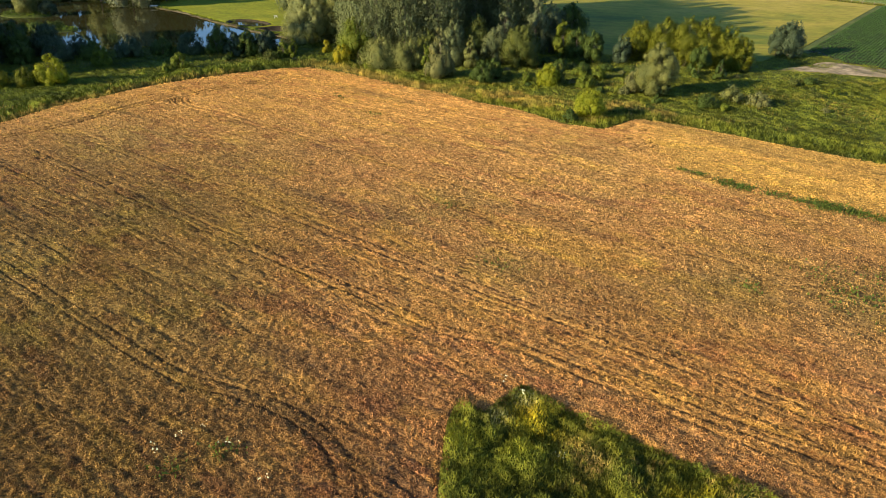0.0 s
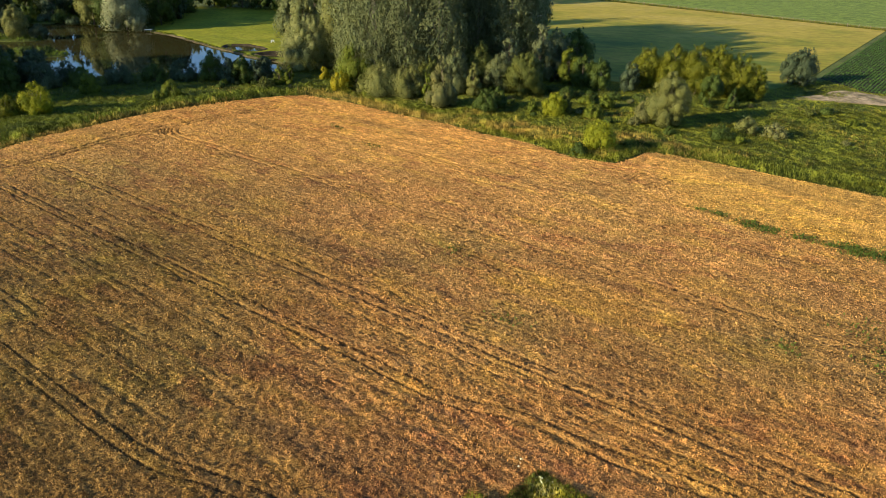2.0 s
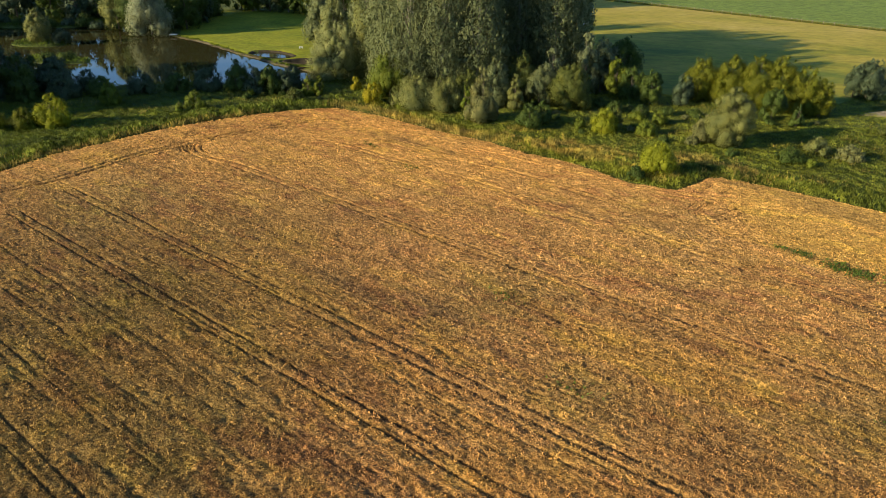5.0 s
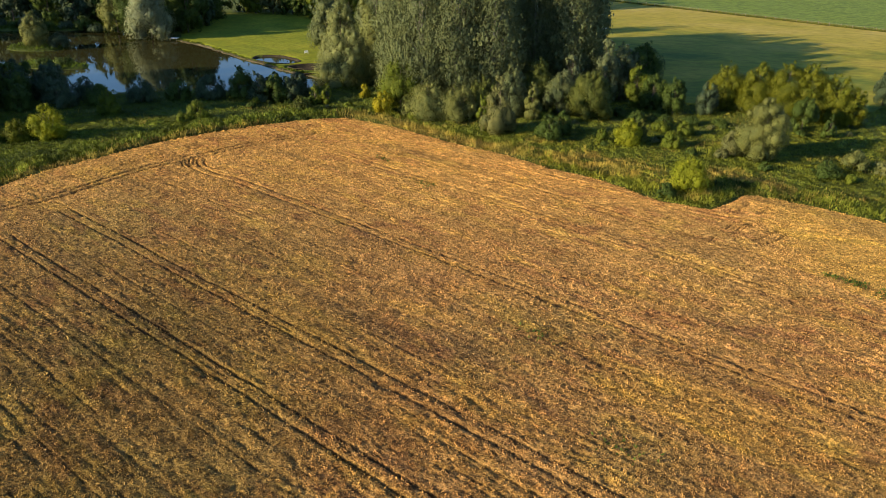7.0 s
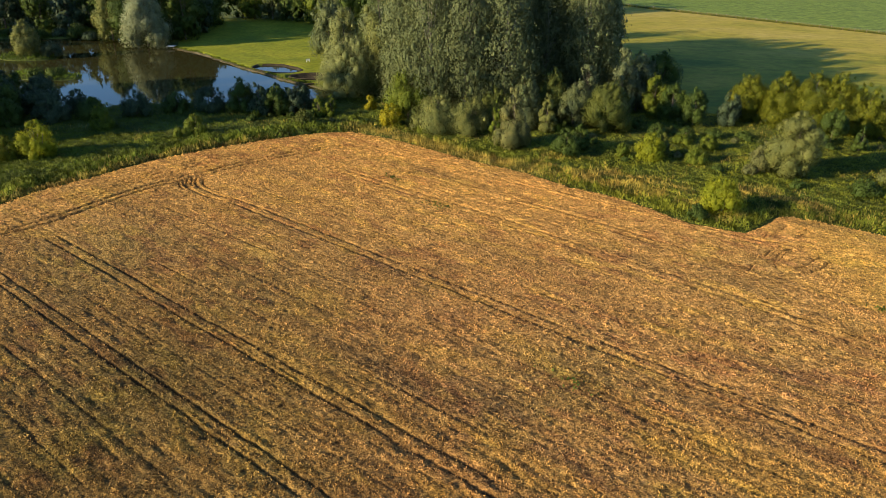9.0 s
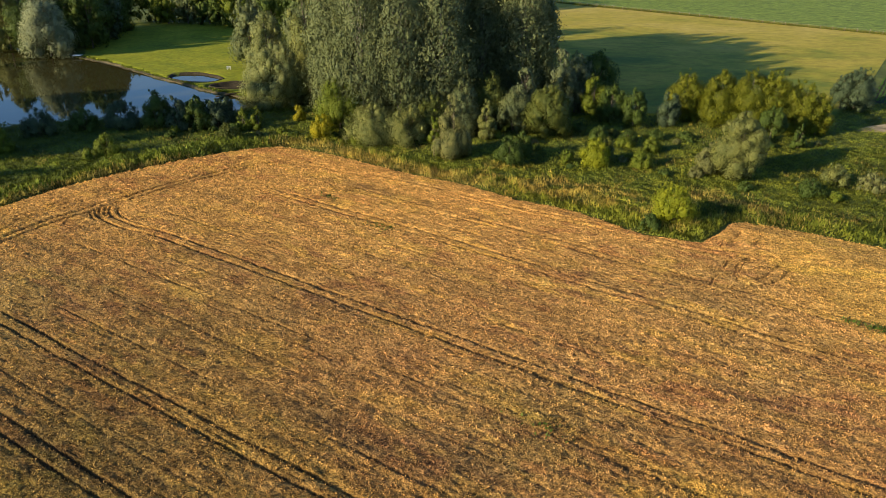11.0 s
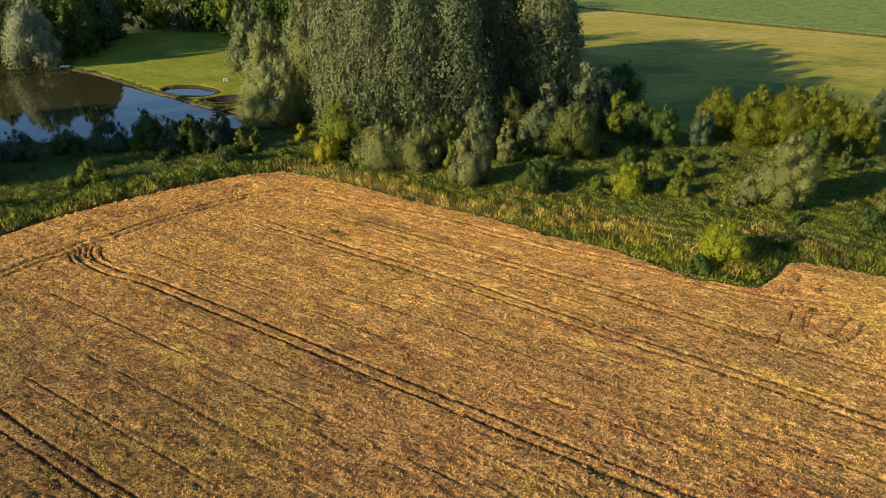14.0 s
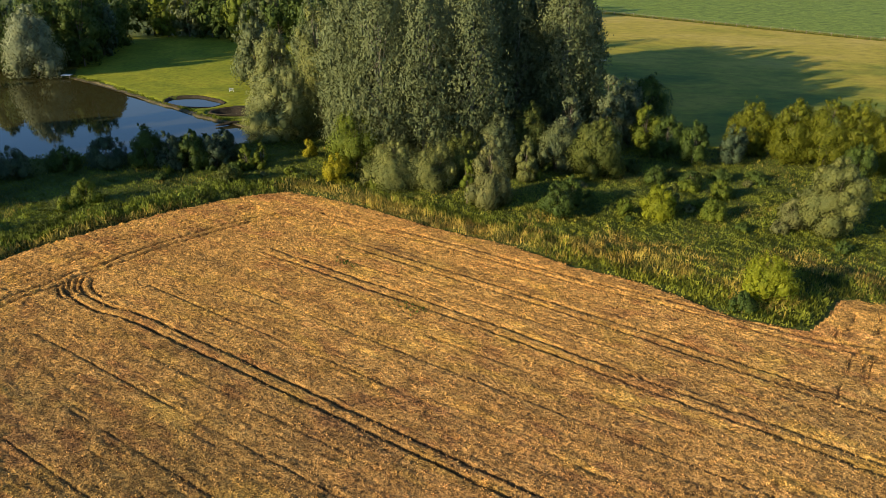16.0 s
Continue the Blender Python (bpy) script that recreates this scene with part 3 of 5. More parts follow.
vz = crop_height(vx, vy) * smooth(-0.1, 0.5, ve + 0.4 * (vnoise(vx, vy, 1.3, 91) - 0.5)) + 0.02
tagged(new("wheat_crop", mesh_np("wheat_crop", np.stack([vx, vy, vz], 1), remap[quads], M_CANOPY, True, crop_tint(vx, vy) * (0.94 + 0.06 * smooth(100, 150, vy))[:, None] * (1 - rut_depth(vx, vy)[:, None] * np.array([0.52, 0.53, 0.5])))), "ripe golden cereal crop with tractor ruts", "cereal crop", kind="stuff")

# the rest of the field, out of the camera's sight, in a coarser mesh
rest_x, rest_y = np.arange(-160, 152, 3.0), np.arange(-60, 140, 3.0)
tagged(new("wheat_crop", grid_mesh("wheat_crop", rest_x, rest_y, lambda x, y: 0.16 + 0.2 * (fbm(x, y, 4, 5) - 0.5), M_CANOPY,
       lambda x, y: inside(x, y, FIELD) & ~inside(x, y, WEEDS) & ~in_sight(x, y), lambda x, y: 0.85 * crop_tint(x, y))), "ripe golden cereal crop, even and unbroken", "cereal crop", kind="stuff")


def blades(x, y, z, length, width, lean, headed=0.0):
    """Upright tapering blades, leaning at random."""
    n = len(x)
    a = rng.uniform(0, 2 * math.pi, n)
    la = rng.uniform(0, 2 * math.pi, n)
    tilt = np.abs(rng.normal(0, lean, n))
    up = np.stack([np.sin(tilt) * np.cos(la), np.sin(tilt) * np.sin(la), np.cos(tilt)], 1) * length[:, None]
    side = np.stack([np.cos(a), np.sin(a), np.zeros(n)], 1) * width[:, None] * 0.5
    face = np.cross(side, up)
    side = np.where((face @ np.array([0.0, -0.9, 0.44]))[:, None] < 0, -side, side)       # one winding for all
    base = np.stack([x, y, z], 1)
    tip = rng.random(n)[:, None] < headed       # nodding heads: broad above, thin below
    v = np.stack([np.where(tip, base + up + side, base - side), np.where(tip, base + up - side, base + side), np.where(tip, base, base + up)], 1).reshape(-1, 3)
    f = np.arange(3 * n).reshape(-1, 3)
    return v, f


def tuft_normals(x, y, v, size, seed=201, swell=4.2, stray=0.22, own=0.5):
    """Normals of tufts: they follow the swell of the clumps, with some disorder of their own."""
    e = 0.2 * size
    gx = fbm(x + e, y, size, seed) - fbm(x - e, y, size, seed)
    gy = fbm(x, y + e, size, seed) - fbm(x, y - e, size, seed)
    nrm = np.stack([-swell * gx, -swell * gy, np.full(len(x), 0.45)], 1) + rng.normal(0, stray, (len(x), 3))
    nrm[:, 2] = np.abs(nrm[:, 2]) + 0.1
    tri = v.reshape(-1, 3, 3)
    face = np.cross(tri[:, 1] - tri[:, 0], tri[:, 2] - tri[:, 0])
    nrm += own * face / (np.linalg.norm(face, axis=1)[:, None] + 1e-9)
    nrm /= np.linalg.norm(nrm, axis=1)[:, None]
    return np.repeat(nrm, 3, 0)


def scatter(x0, x1, y0, y1, per_m2):
    n = int((x1 - x0) * (y1 - y0) * per_m2)
    return rng.uniform(x0, x1, n), rng.uniform(y0, y1, n)


vs, fs, ts, ns, off = [], [], [], [], 0
for x0, x1, y0, y1, dens, wd in ((-50, 42, 30, 72, 120, 0.085), (-50, 42, 72, 100, 76, 0.11), (-50, 42, 100, 138, 58, 0.13), (-125, -50, 50, 138, 30, 0.17), (42, 125, 50, 138, 32, 0.16), (-62, 50, 138, 196, 42, 0.14), (-125, -62, 138, 196, 30, 0.18), (50, 125, 138, 196, 24, 0.17)):
    x, y = scatter(x0, x1, y0, y1, dens)
    ok = in_sight(x, y) & inside(x, y, FIELD) & ~inside(x, y, WEEDS)
    x, y = x[ok], y[ok]
    e = crop_edge(x, y)
    r = rut_depth(x, y)
    s_, u_ = 0.595 * x + 0.804 * y, 0.804 * x - 0.595 * y
    stand = 0.5 * fbm(x, y, 0.45, 201) + 0.5 * vnoise(s_ * 2.2, u_ * 0.1, 1, 73)
    gap = smooth(0.72, 0.9, vnoise(s_ * 2.0, u_ * 0.045, 1, 77)) * smooth(0.25, 0.5, fbm(x, y, 12, 78))
    ok = (rng.random(len(x)) > np.maximum(0.65 * gap, (0.85 - 0.35 * smooth(85, 55, y)) * dashes(s_, u_))) & (e > 0.15) & (r < 0.2 + 0.25 * rng.random(len(x))) & (stand > 0.14 + 0.3 * rng.random(len(x)))
    x, y, r = x[ok], y[ok], r[ok]
    h = crop_height(x, y)
    n = len(x)
    tops = crop_top(x, y) * rng.uniform(0.8, 1.12, n) * np.where(h < 0.2, 0.5, 1.0)
    v, f = blades(x, y, h - 0.07, (np.clip(0.6 * (tops - h), 0.07, 0.2) + 0.06) * (1 - 1.2 * np.minimum(r, 0.5)), wd * rng.uniform(0.7, 1.3, n), 0.6 + 0.25 * smooth(70, 100, y), 0.4)
    ns.append(tuft_normals(x, y, v, 0.45 + 0.25 * smooth(80, 140, y.mean())))
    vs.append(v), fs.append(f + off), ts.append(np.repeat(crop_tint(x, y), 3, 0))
    off += len(v)
tagged(new("wheat_ears", mesh_np("wheat_ears", np.concatenate(vs), np.concatenate(fs), M_EAR, False, np.concatenate(ts), np.concatenate(ns))), "dry golden ears and stalks standing on the crop", "cereal crop", kind="stuff")


# ---- herbs and grass ----
def herb_stuff(name, label, x, y, base_z, length, width, tint, lean=0.4, material=None, lumps=0.0, seed=111):
    v, f = blades(x, y, base_z, length, width, lean)
    nrm = tuft_normals(x, y, v, lumps, seed, 3.0, 0.16, 0.28) if lumps else None
    return tagged(new(name, mesh_np(name, v, f, material or M_HERB, False, np.repeat(tint, 3, 0), nrm)), label, "grass", kind="stuff")


def gz(x, y):
    return ground_z(x.copy(), y.copy())


# tall weeds on the island of waste ground in the crop
x, y = scatter(-2, 60, 26, 60, 170)
ok = inside(x, y, WEEDS)
x, y = x[ok], y[ok]
n = len(x)
def spot(cx, cy, r):
    return np.exp(-((x - cx) ** 2 + (y - cy) ** 2) / r ** 2)


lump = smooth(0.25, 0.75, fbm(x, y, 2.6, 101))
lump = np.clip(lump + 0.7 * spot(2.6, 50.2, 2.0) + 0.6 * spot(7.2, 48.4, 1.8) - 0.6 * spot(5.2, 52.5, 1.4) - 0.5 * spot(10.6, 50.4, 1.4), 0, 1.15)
yel = np.clip(1.2 * spot(8.6, 53.6, 2.0) + 0.7 * spot(9.6, 51.6, 1.4) + 0.5 * smooth(0.5, 0.7, fbm(x, y, 2.2, 102)) * smooth(14, 22, x), 0, 1.2)
olive = np.clip(spot(2.6, 50.6, 2.2) + spot(7.0, 48.5, 1.8), 0, 1)
pale = np.clip(spot(5.7, 53.6, 1.2) + spot(8.4, 56.2, 1.1) + 0.8 * spot(6.4, 58.6, 1.0), 0, 1) * (rng.random(n) < 0.55)
dryg = np.clip(spot(12.5, 49.2, 1.4) + spot(13.8, 47.4, 1.3) + 0.8 * smooth(0.58, 0.7, fbm(x, y, 2.4, 105)) * smooth(8, 14, x), 0, 1) * (rng.random(n) < 0.7)
# tint follows clump height, so shade in the hollows is part of the colour
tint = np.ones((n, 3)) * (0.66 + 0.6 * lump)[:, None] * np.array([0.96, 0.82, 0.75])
tint += olive[:, None] * np.array([0.5, 0.38, 0.0]) + yel[:, None] * (rng.random(n) < 0.75)[:, None] * np.array([2.4, 1.3, 0.1])
tint += pale[:, None] * np.array([1.5, 1.1, 5.0]) + dryg[:, None] * np.array([1.7, 0.6, 2.2])
tint += smooth(9, 16, x)[:, None] * np.array([0.32, 0.22, 0.12])
tint *= rng.uniform(0.8, 1.25, n)[:, None]
top = 0.4 + 1.2 * lump
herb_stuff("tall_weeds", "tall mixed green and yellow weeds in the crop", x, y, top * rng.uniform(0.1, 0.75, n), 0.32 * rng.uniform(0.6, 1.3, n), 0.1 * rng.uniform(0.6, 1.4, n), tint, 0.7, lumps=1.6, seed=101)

# verge and meadow between the crop and the trees
vx_, vy_, vb_, vl_, vw_, vt_ = [], [], [], [], [], []
for y0, y1, dens in ((85, 150, 28), (150, 190, 28), (190, 226, 16)):
    x, y = scatter(-150, 150, y0, y1, dens)
    ok = in_sight(x, y) & ~inside(x, y, FIELD) & (~inside(x, y, DIRT) | (fbm(x, y, 4, 131) > 0.54)) & ~inside(x, y, POTATO) & ~inside(x, y, PASTURE) & ~inside(x, y, PENINSULA) & ~inside(x, y, POND)
    x, y = x[ok], y[ok]
    d = line_dist(x, y, FIELD_FAR)
    ok = d > 0.5
    x, y, d = x[ok], y[ok], d[ok]
    n = len(x)
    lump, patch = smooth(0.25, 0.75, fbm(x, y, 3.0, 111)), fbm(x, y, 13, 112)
    fringe = smooth(10, 5, d) * smooth(0.3, 1.5, d)
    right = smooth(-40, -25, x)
    low = smooth(0.35, 0.62, patch)
    top = 0.1 + 1.35 * lump * (1 - 0.75 * low) + 0.7 * fringe * (0.4 + 0.8 * lump) * (1 - 0.8 * smooth(2.6, 1.6, d) * smooth(-50, -60, x))
    dry = right * smooth(-6, 14, x) * smooth(2, 6, d) * smooth(17, 11, d) * smooth(0.36, 0.52, fbm(x, y, 6, 113)) * smooth(60, 40, x)
    dry = np.maximum(dry, smooth(0.2, 0.8, d) * smooth(6.0, 3.5, d) * smooth(-42, -34, x) * smooth(12, -2, x))
    dry = np.maximum(dry, 0.95 * smooth(2.6, 1.5, d) * smooth(-50, -60, x))
    dry = np.maximum(dry, 0.12 * smooth(0.6, 0.7, fbm(x, y, 9, 118)))
    dry = (rng.random(n) < 0.92 * dry) * 1.0
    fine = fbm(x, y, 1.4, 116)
    # colour deepens with low lumps, painting the shade between the clumps
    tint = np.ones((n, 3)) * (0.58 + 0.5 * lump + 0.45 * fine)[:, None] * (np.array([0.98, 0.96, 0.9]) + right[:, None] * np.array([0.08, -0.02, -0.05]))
    tint += smooth(0.45, 0.7, fbm(x, y, 16, 114))[:, None] * np.array([0.16, 0.1, 0.0])
    tint += (np.exp(-((x - 18) ** 2 + (y - 160) ** 2) / 200) * 0.8)[:, None] * np.array([0.55, 0.3, 0.0])
    tint += dry[:, None] * np.array([1.5, 0.5, 1.7])
    # random darker patches; the whole left side lowered as shade in the colour
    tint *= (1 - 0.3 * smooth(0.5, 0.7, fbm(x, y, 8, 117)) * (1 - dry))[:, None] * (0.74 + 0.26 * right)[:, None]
    vx_.append(x), vy_.append(y), vb_.append(top * rng.uniform(0.0, 0.7, n)), vl_.append((0.3 + 0.3 * fringe + 0.3 * dry) * rng.uniform(0.6, 1.3, n)), vw_.append((0.2 - 0.02 * right - 0.08 * dry + 0.1 * fringe * (1 - right)) * rng.uniform(0.6, 1.4, n)), vt_.append(tint)
x, y = np.concatenate(vx_), np.concatenate(vy_)
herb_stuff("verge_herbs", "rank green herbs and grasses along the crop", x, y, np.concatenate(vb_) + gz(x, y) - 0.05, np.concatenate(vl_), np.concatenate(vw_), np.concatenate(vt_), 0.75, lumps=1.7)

# rough growth on the islets and the pond's far bank
x, y = scatter(-215, -118, 232, 322, 5.0)
ok = (inside(x, y, ISLAND) | inside(x, y, ISLAND_TREE) | ((y > 292) & ~inside(x, y, POND))) & ~inside(x, y, PENINSULA)
x, y = x[ok], y[ok]
n = len(x)
lump = smooth(0.25, 0.75, fbm(x, y, 3.0, 151))
herb_stuff("bank_growth", "rough green growth on islets and far bank", x, y, gz(x, y) + 1.1 * lump * rng.uniform(0, 0.8, n), 0.7 * rng.uniform(0.6, 1.3, n), 0.4 * rng.uniform(0.6, 1.3, n), np.ones((n, 3)) * (0.45 + 0.45 * lump)[:, None] * np.array([0.8, 0.9, 0.9]), 0.7)

# line of broad green weeds inside the crop
wx, wy = [], []
for cx, cy, sx, sy, n in ((42.2, 120.6, 0.8, 0.25, 30), (44.6, 118.8, 0.7, 0.3, 40), (48.2, 114.4, 1.5, 0.5, 150), (50.6, 112.6, 0.8, 0.5, 60), (54.6, 109.9, 1.3, 0.4, 80), (57.4, 107.4, 0.8, 0.3, 30), (60.4, 105.6, 1.6, 0.7, 220), (63.4, 103.6, 1.5, 0.5, 130), (66.6, 101.4, 1.6, 0.5, 110), (70, 98.8, 1.6, 0.6, 110), (52, 78, 2.2, 1.5, 60), (48, 76, 1.6, 1.0, 30), (54, 71.5, 1.4, 1.0, 60), (38.5, 79.5, 1.2, 0.7, 30), (0.5, 103, 1.5, 0.9, 22), (7, 84.5, 1.5, 0.8, 24), (-23, 46, 1.0, 1.0, 22), (-19, 48.5, 0.8, 0.8, 24), (-15.5, 151.5, 1.2, 0.6, 26), (-24, 164, 1.4, 0.4, 22), (-61, 78, 1.5, 1.2, 60), (50, 84, 1.8, 0.8, 40), (57, 82, 1.8, 0.8, 40)):
    n = int(1.7 * n)
    a = rng.normal(0, 1, n) * sx
    b = rng.normal(0, 1, n) * sy * (1.9 if sx < 1.9 and cx > 41 else 1.0)
    wx.append(cx + a * 0.804 + b * 0.595), wy.append(cy - a * 0.595 + b * 0.804)
x, y = np.concatenate(wx), np.concatenate(wy)
n = len(x)
herb_stuff("field_weeds", "broad green weeds growing among the crop", x, y, np.full(n, 0.5), 0.42 * rng.uniform(0.6, 1.2, n), 0.3 * rng.uniform(0.7, 1.3, n), np.ones((n, 3)) * np.array([0.58, 0.62, 0.75]) * rng.uniform(0.5, 1.2, n)[:, None], 0.9)
x, y = np.concatenate([q + rng.normal(0, 0.35, 7) for q in (-25.2, -21.8, -23.6, -18.6, -14.4, 10.6, 8.4, 6.4)]), np.concatenate([q + rng.normal(0, 0.35, 7) for q in (48.3, 51.2, 50.4, 49.3, 44.8, 48.3, 57.2, 59.4)])
n = len(x)
herb_stuff("white_flowers", "a few white flower heads among the crop", x, y, np.full(n, 0.7), 0.22 * rng.uniform(0.6, 1.2, n), 0.2 * rng.uniform(0.7, 1.3, n), np.ones((n, 3)) * np.array([4.5, 3.6, 18.0]), 1.1)

# ridged potato crop
rows_x, rows_y = [], []
ux, uy = 76.5 / 125.1, 99.0 / 125.1
for k in range(160):
    t = rng.uniform(-60, 140, 1150)
    ox, oy = 113 + uy * 0.95 * k, 229.5 - ux * 0.95 * k
    rows_x.append(ox + ux * t + rng.normal(0, 0.13, len(t))), rows_y.append(oy + uy * t + rng.normal(0, 0.13, len(t)))
x, y = np.concatenate(rows_x), np.concatenate(rows_y)
ok = inside(x, y, POTATO)
x, y = x[ok], y[ok]
n = len(x)
herb_stuff("potato_rows", "dark green ridged rows of leafy crop", x, y, np.full(n, 0.12) + rng.uniform(0, 0.35, n), 0.34 * rng.uniform(0.7, 1.2, n), 0.42 * rng.uniform(0.7, 1.3, n), np.ones((n, 3)) * np.array([0.37, 0.58, 0.95]) * rng.uniform(0.75, 1.2, n)[:, None], 0.9)


# ---- trees and shrubs ----
PROFILE = {
    "round": lambda f: np.sqrt(np.clip(1 - (2 * f - 0.85) ** 2 / 1.35, 0.02, 1)),
    "dome": lambda f: np.sqrt(np.clip(1 - f ** 2.2, 0.02, 1)) * (0.8 + 0.2 * smooth(0, 0.25, f)),
    "cone": lambda f: np.clip(1.02 - f, 0.08, 1) ** 0.6 * (0.75 + 0.25 * smooth(0, 0.2, f)),
    "column": lambda f: np.clip(np.sin(np.pi * np.clip(0.3 + 0.66 * f, 0, 1)), 0.1, 1) ** 0.6,
}


def leaf_sprays(c, nrm, way, size, slim=0.34):
    """One slim tapering spray for each place, its tip turned along way."""
    n = len(c)
    t = way - nrm * np.sum(way * nrm, axis=1)[:, None]
    t /= np.linalg.norm(t, axis=1)[:, None] + 1e-9
    b = np.cross(nrm, t)
    t, b = t * size[:, None], b * size[:, None] * slim
    v = np.stack([c - t * 0.45 + b, c - t * 0.45 - b, c + t * 0.6], 1).reshape(-1, 3)
    return v, np.arange(3 * n).reshape(-1, 3)


_bm = bmesh.new()
bmesh.ops.create_icosphere(_bm, subdivisions=1, radius=1.0)
_bm.verts.index_update()
BALL_V = np.array([q.co[:] for q in _bm.verts])
BALL_F = np.array([[q.index for q in g.verts] for g in _bm.faces])
_bm.free()


def crown_mesh(h, w, clear_h, profile, leaf, n_leaves, n_lobes, size, stretch=1.0, droop=0.0, knot=1.0):
    """Sprays of leaves on the skins of many lobes that fill the crown's outline."""
    f = rng.random(n_lobes) ** 0.9
    ang = np.arange(n_lobes) * 2.39996 + rng.uniform(0, 0.8, n_lobes)
    rad = PROFILE[profile](f) * w * 0.51
    lobe_r = np.clip(rad * rng.uniform(0.24, 0.46, n_lobes), w * 0.06, w * 0.22) * knot
    if knot != 1.0:
        rad = rad * rng.uniform(0.78, 1.12, n_lobes)
    out = np.clip(rad - lobe_r * 0.85, 0, None) * np.sqrt(rng.uniform(0.25, 1.08, n_lobes))
    lc = np.stack([np.cos(ang) * out, np.sin(ang) * out, clear_h + f * (h - clear_h - lobe_r * stretch)], 1)
    lc[:, 2] = np.maximum(lc[:, 2], lobe_r * 0.5)
    shoots = rng.random(n_lobes) < 0.22
    lobe_r = np.where(shoots, lobe_r * 0.5, lobe_r)
    lc[shoots] += np.stack([np.cos(ang), np.sin(ang), np.full(n_lobes, 1.3)], 1)[shoots] * (w * 0.055)
    share = lobe_r ** 2 * stretch
    pick = rng.choice(n_lobes, n_leaves, p=share / share.sum())
    d = rng.normal(0, 1, (n_leaves, 3))
    axis_out = np.stack([lc[pick, 0], lc[pick, 1], np.full(n_leaves, lobe_r.mean())], 1)
    axis_out /= np.linalg.norm(axis_out, axis=1)[:, None] + 1e-6
    d += 0.55 * axis_out
    d /= np.linalg.norm(d, axis=1)[:, None]
    rr = lobe_r[pick] * np.where(rng.random(n_leaves) < (0.8 if knot == 1.0 else 0.6), rng.normal(0.95, 0.13 if knot == 1.0 else 0.4, n_leaves), rng.uniform(0.2, 1.2, n_leaves))
    c = lc[pick] + d * rr[:, None] * np.array([1, 1, stretch])
    if knot != 1.0:      # loose leaves between the lobes
        k = int(0.34 * n_leaves)
        ff, aa = rng.random(k), rng.uniform(0, 2 * math.pi, k)
        swell = 0.8 + 0.75 * (vnoise(aa * 2.2, ff * h * 0.3, 1, int(37 * h) % 91) - 0.5)
        ra = PROFILE[profile](ff) * w * 0.5 * swell * np.sqrt(rng.uniform(0.5, 1.0, k))
        c[:k] = np.stack([np.cos(aa) * ra, np.sin(aa) * ra, clear_h + ff * (h - clear_h)], 1)
        d[:k] = np.stack([np.cos(aa), np.sin(aa), 0.5 * (ff - 0.3)], 1) + rng.normal(0, 0.35, (k, 3))
        d[:k] /= np.linalg.norm(d[:k], axis=1)[:, None]
    c[:, 2] -= droop * np.clip(rng.random(n_leaves) - 0.4, 0, 1) * lobe_r[pick]
    c[:, 2] = np.clip(c[:, 2], 0.05, None)
    nrm = d + rng.normal(0, 0.42, (n_leaves, 3))
    nrm /= np.linalg.norm(nrm, axis=1)[:, None]
    way = d * 0.55 + np.array([0, 0, 0.75 - 1.1 * min(droop, 1.2)]) + rng.normal(0, 0.4, (n_leaves, 3))
    v, fa = leaf_sprays(c, nrm, way, size * rng.uniform(0.6, 1.4, n_leaves))
    mid = c - np.array([0, 0, clear_h + (h - clear_h) * 0.4])
    mid /= np.array([w, w, h]) * 0.5
    mid /= np.linalg.norm(mid, axis=1)[:, None] + 1e-6
    soft = 0.65 * d + 0.3 * mid + 0.24 * nrm if knot == 1.0 else 0.52 * d + 0.4 * mid + 0.22 * nrm
    soft /= np.linalg.norm(soft, axis=1)[:, None]
    nv = np.repeat(soft, 3, 0)
    core_r = lobe_r[:, None, None] * rng.uniform(0.45, 0.66, (n_lobes, len(BALL_V), 1)) * (1.0 if knot == 1.0 else 0.45)
    cv = lc[:, None, :] + BALL_V[None] * core_r * np.array([1, 1, stretch])
    cv[:, :, 2] = np.clip(cv[:, :, 2], 0.02, None)
    cf = BALL_F[None] + (len(v) + len(BALL_V) * np.arange(n_lobes))[:, None, None]
    v, fa = np.concatenate([v, cv.reshape(-1, 3)]), np.concatenate([fa, cf.reshape(-1, 3)])
    nv = np.concatenate([nv, np.tile(BALL_V, (n_lobes, 1))])
    return mesh_np("crown", v, fa, LEAF[leaf], normals=nv), lc


def tube(bm, pts, radii, sides=6):
    rings = []
    for (p, r) in zip(pts, radii):
        rings.append([bm.verts.new((p[0] + r * math.cos(2 * math.pi * k / sides), p[1] + r * math.sin(2 * math.pi * k / sides), p[2])) for k in range(sides)])
    for a, b in zip(rings[:-1], rings[1:]):
        for k in range(sides):
            bm.faces.new((a[k], a[(k + 1) % sides], b[(k + 1) % sides], b[k]))
    bm.faces.new(rings[-1])


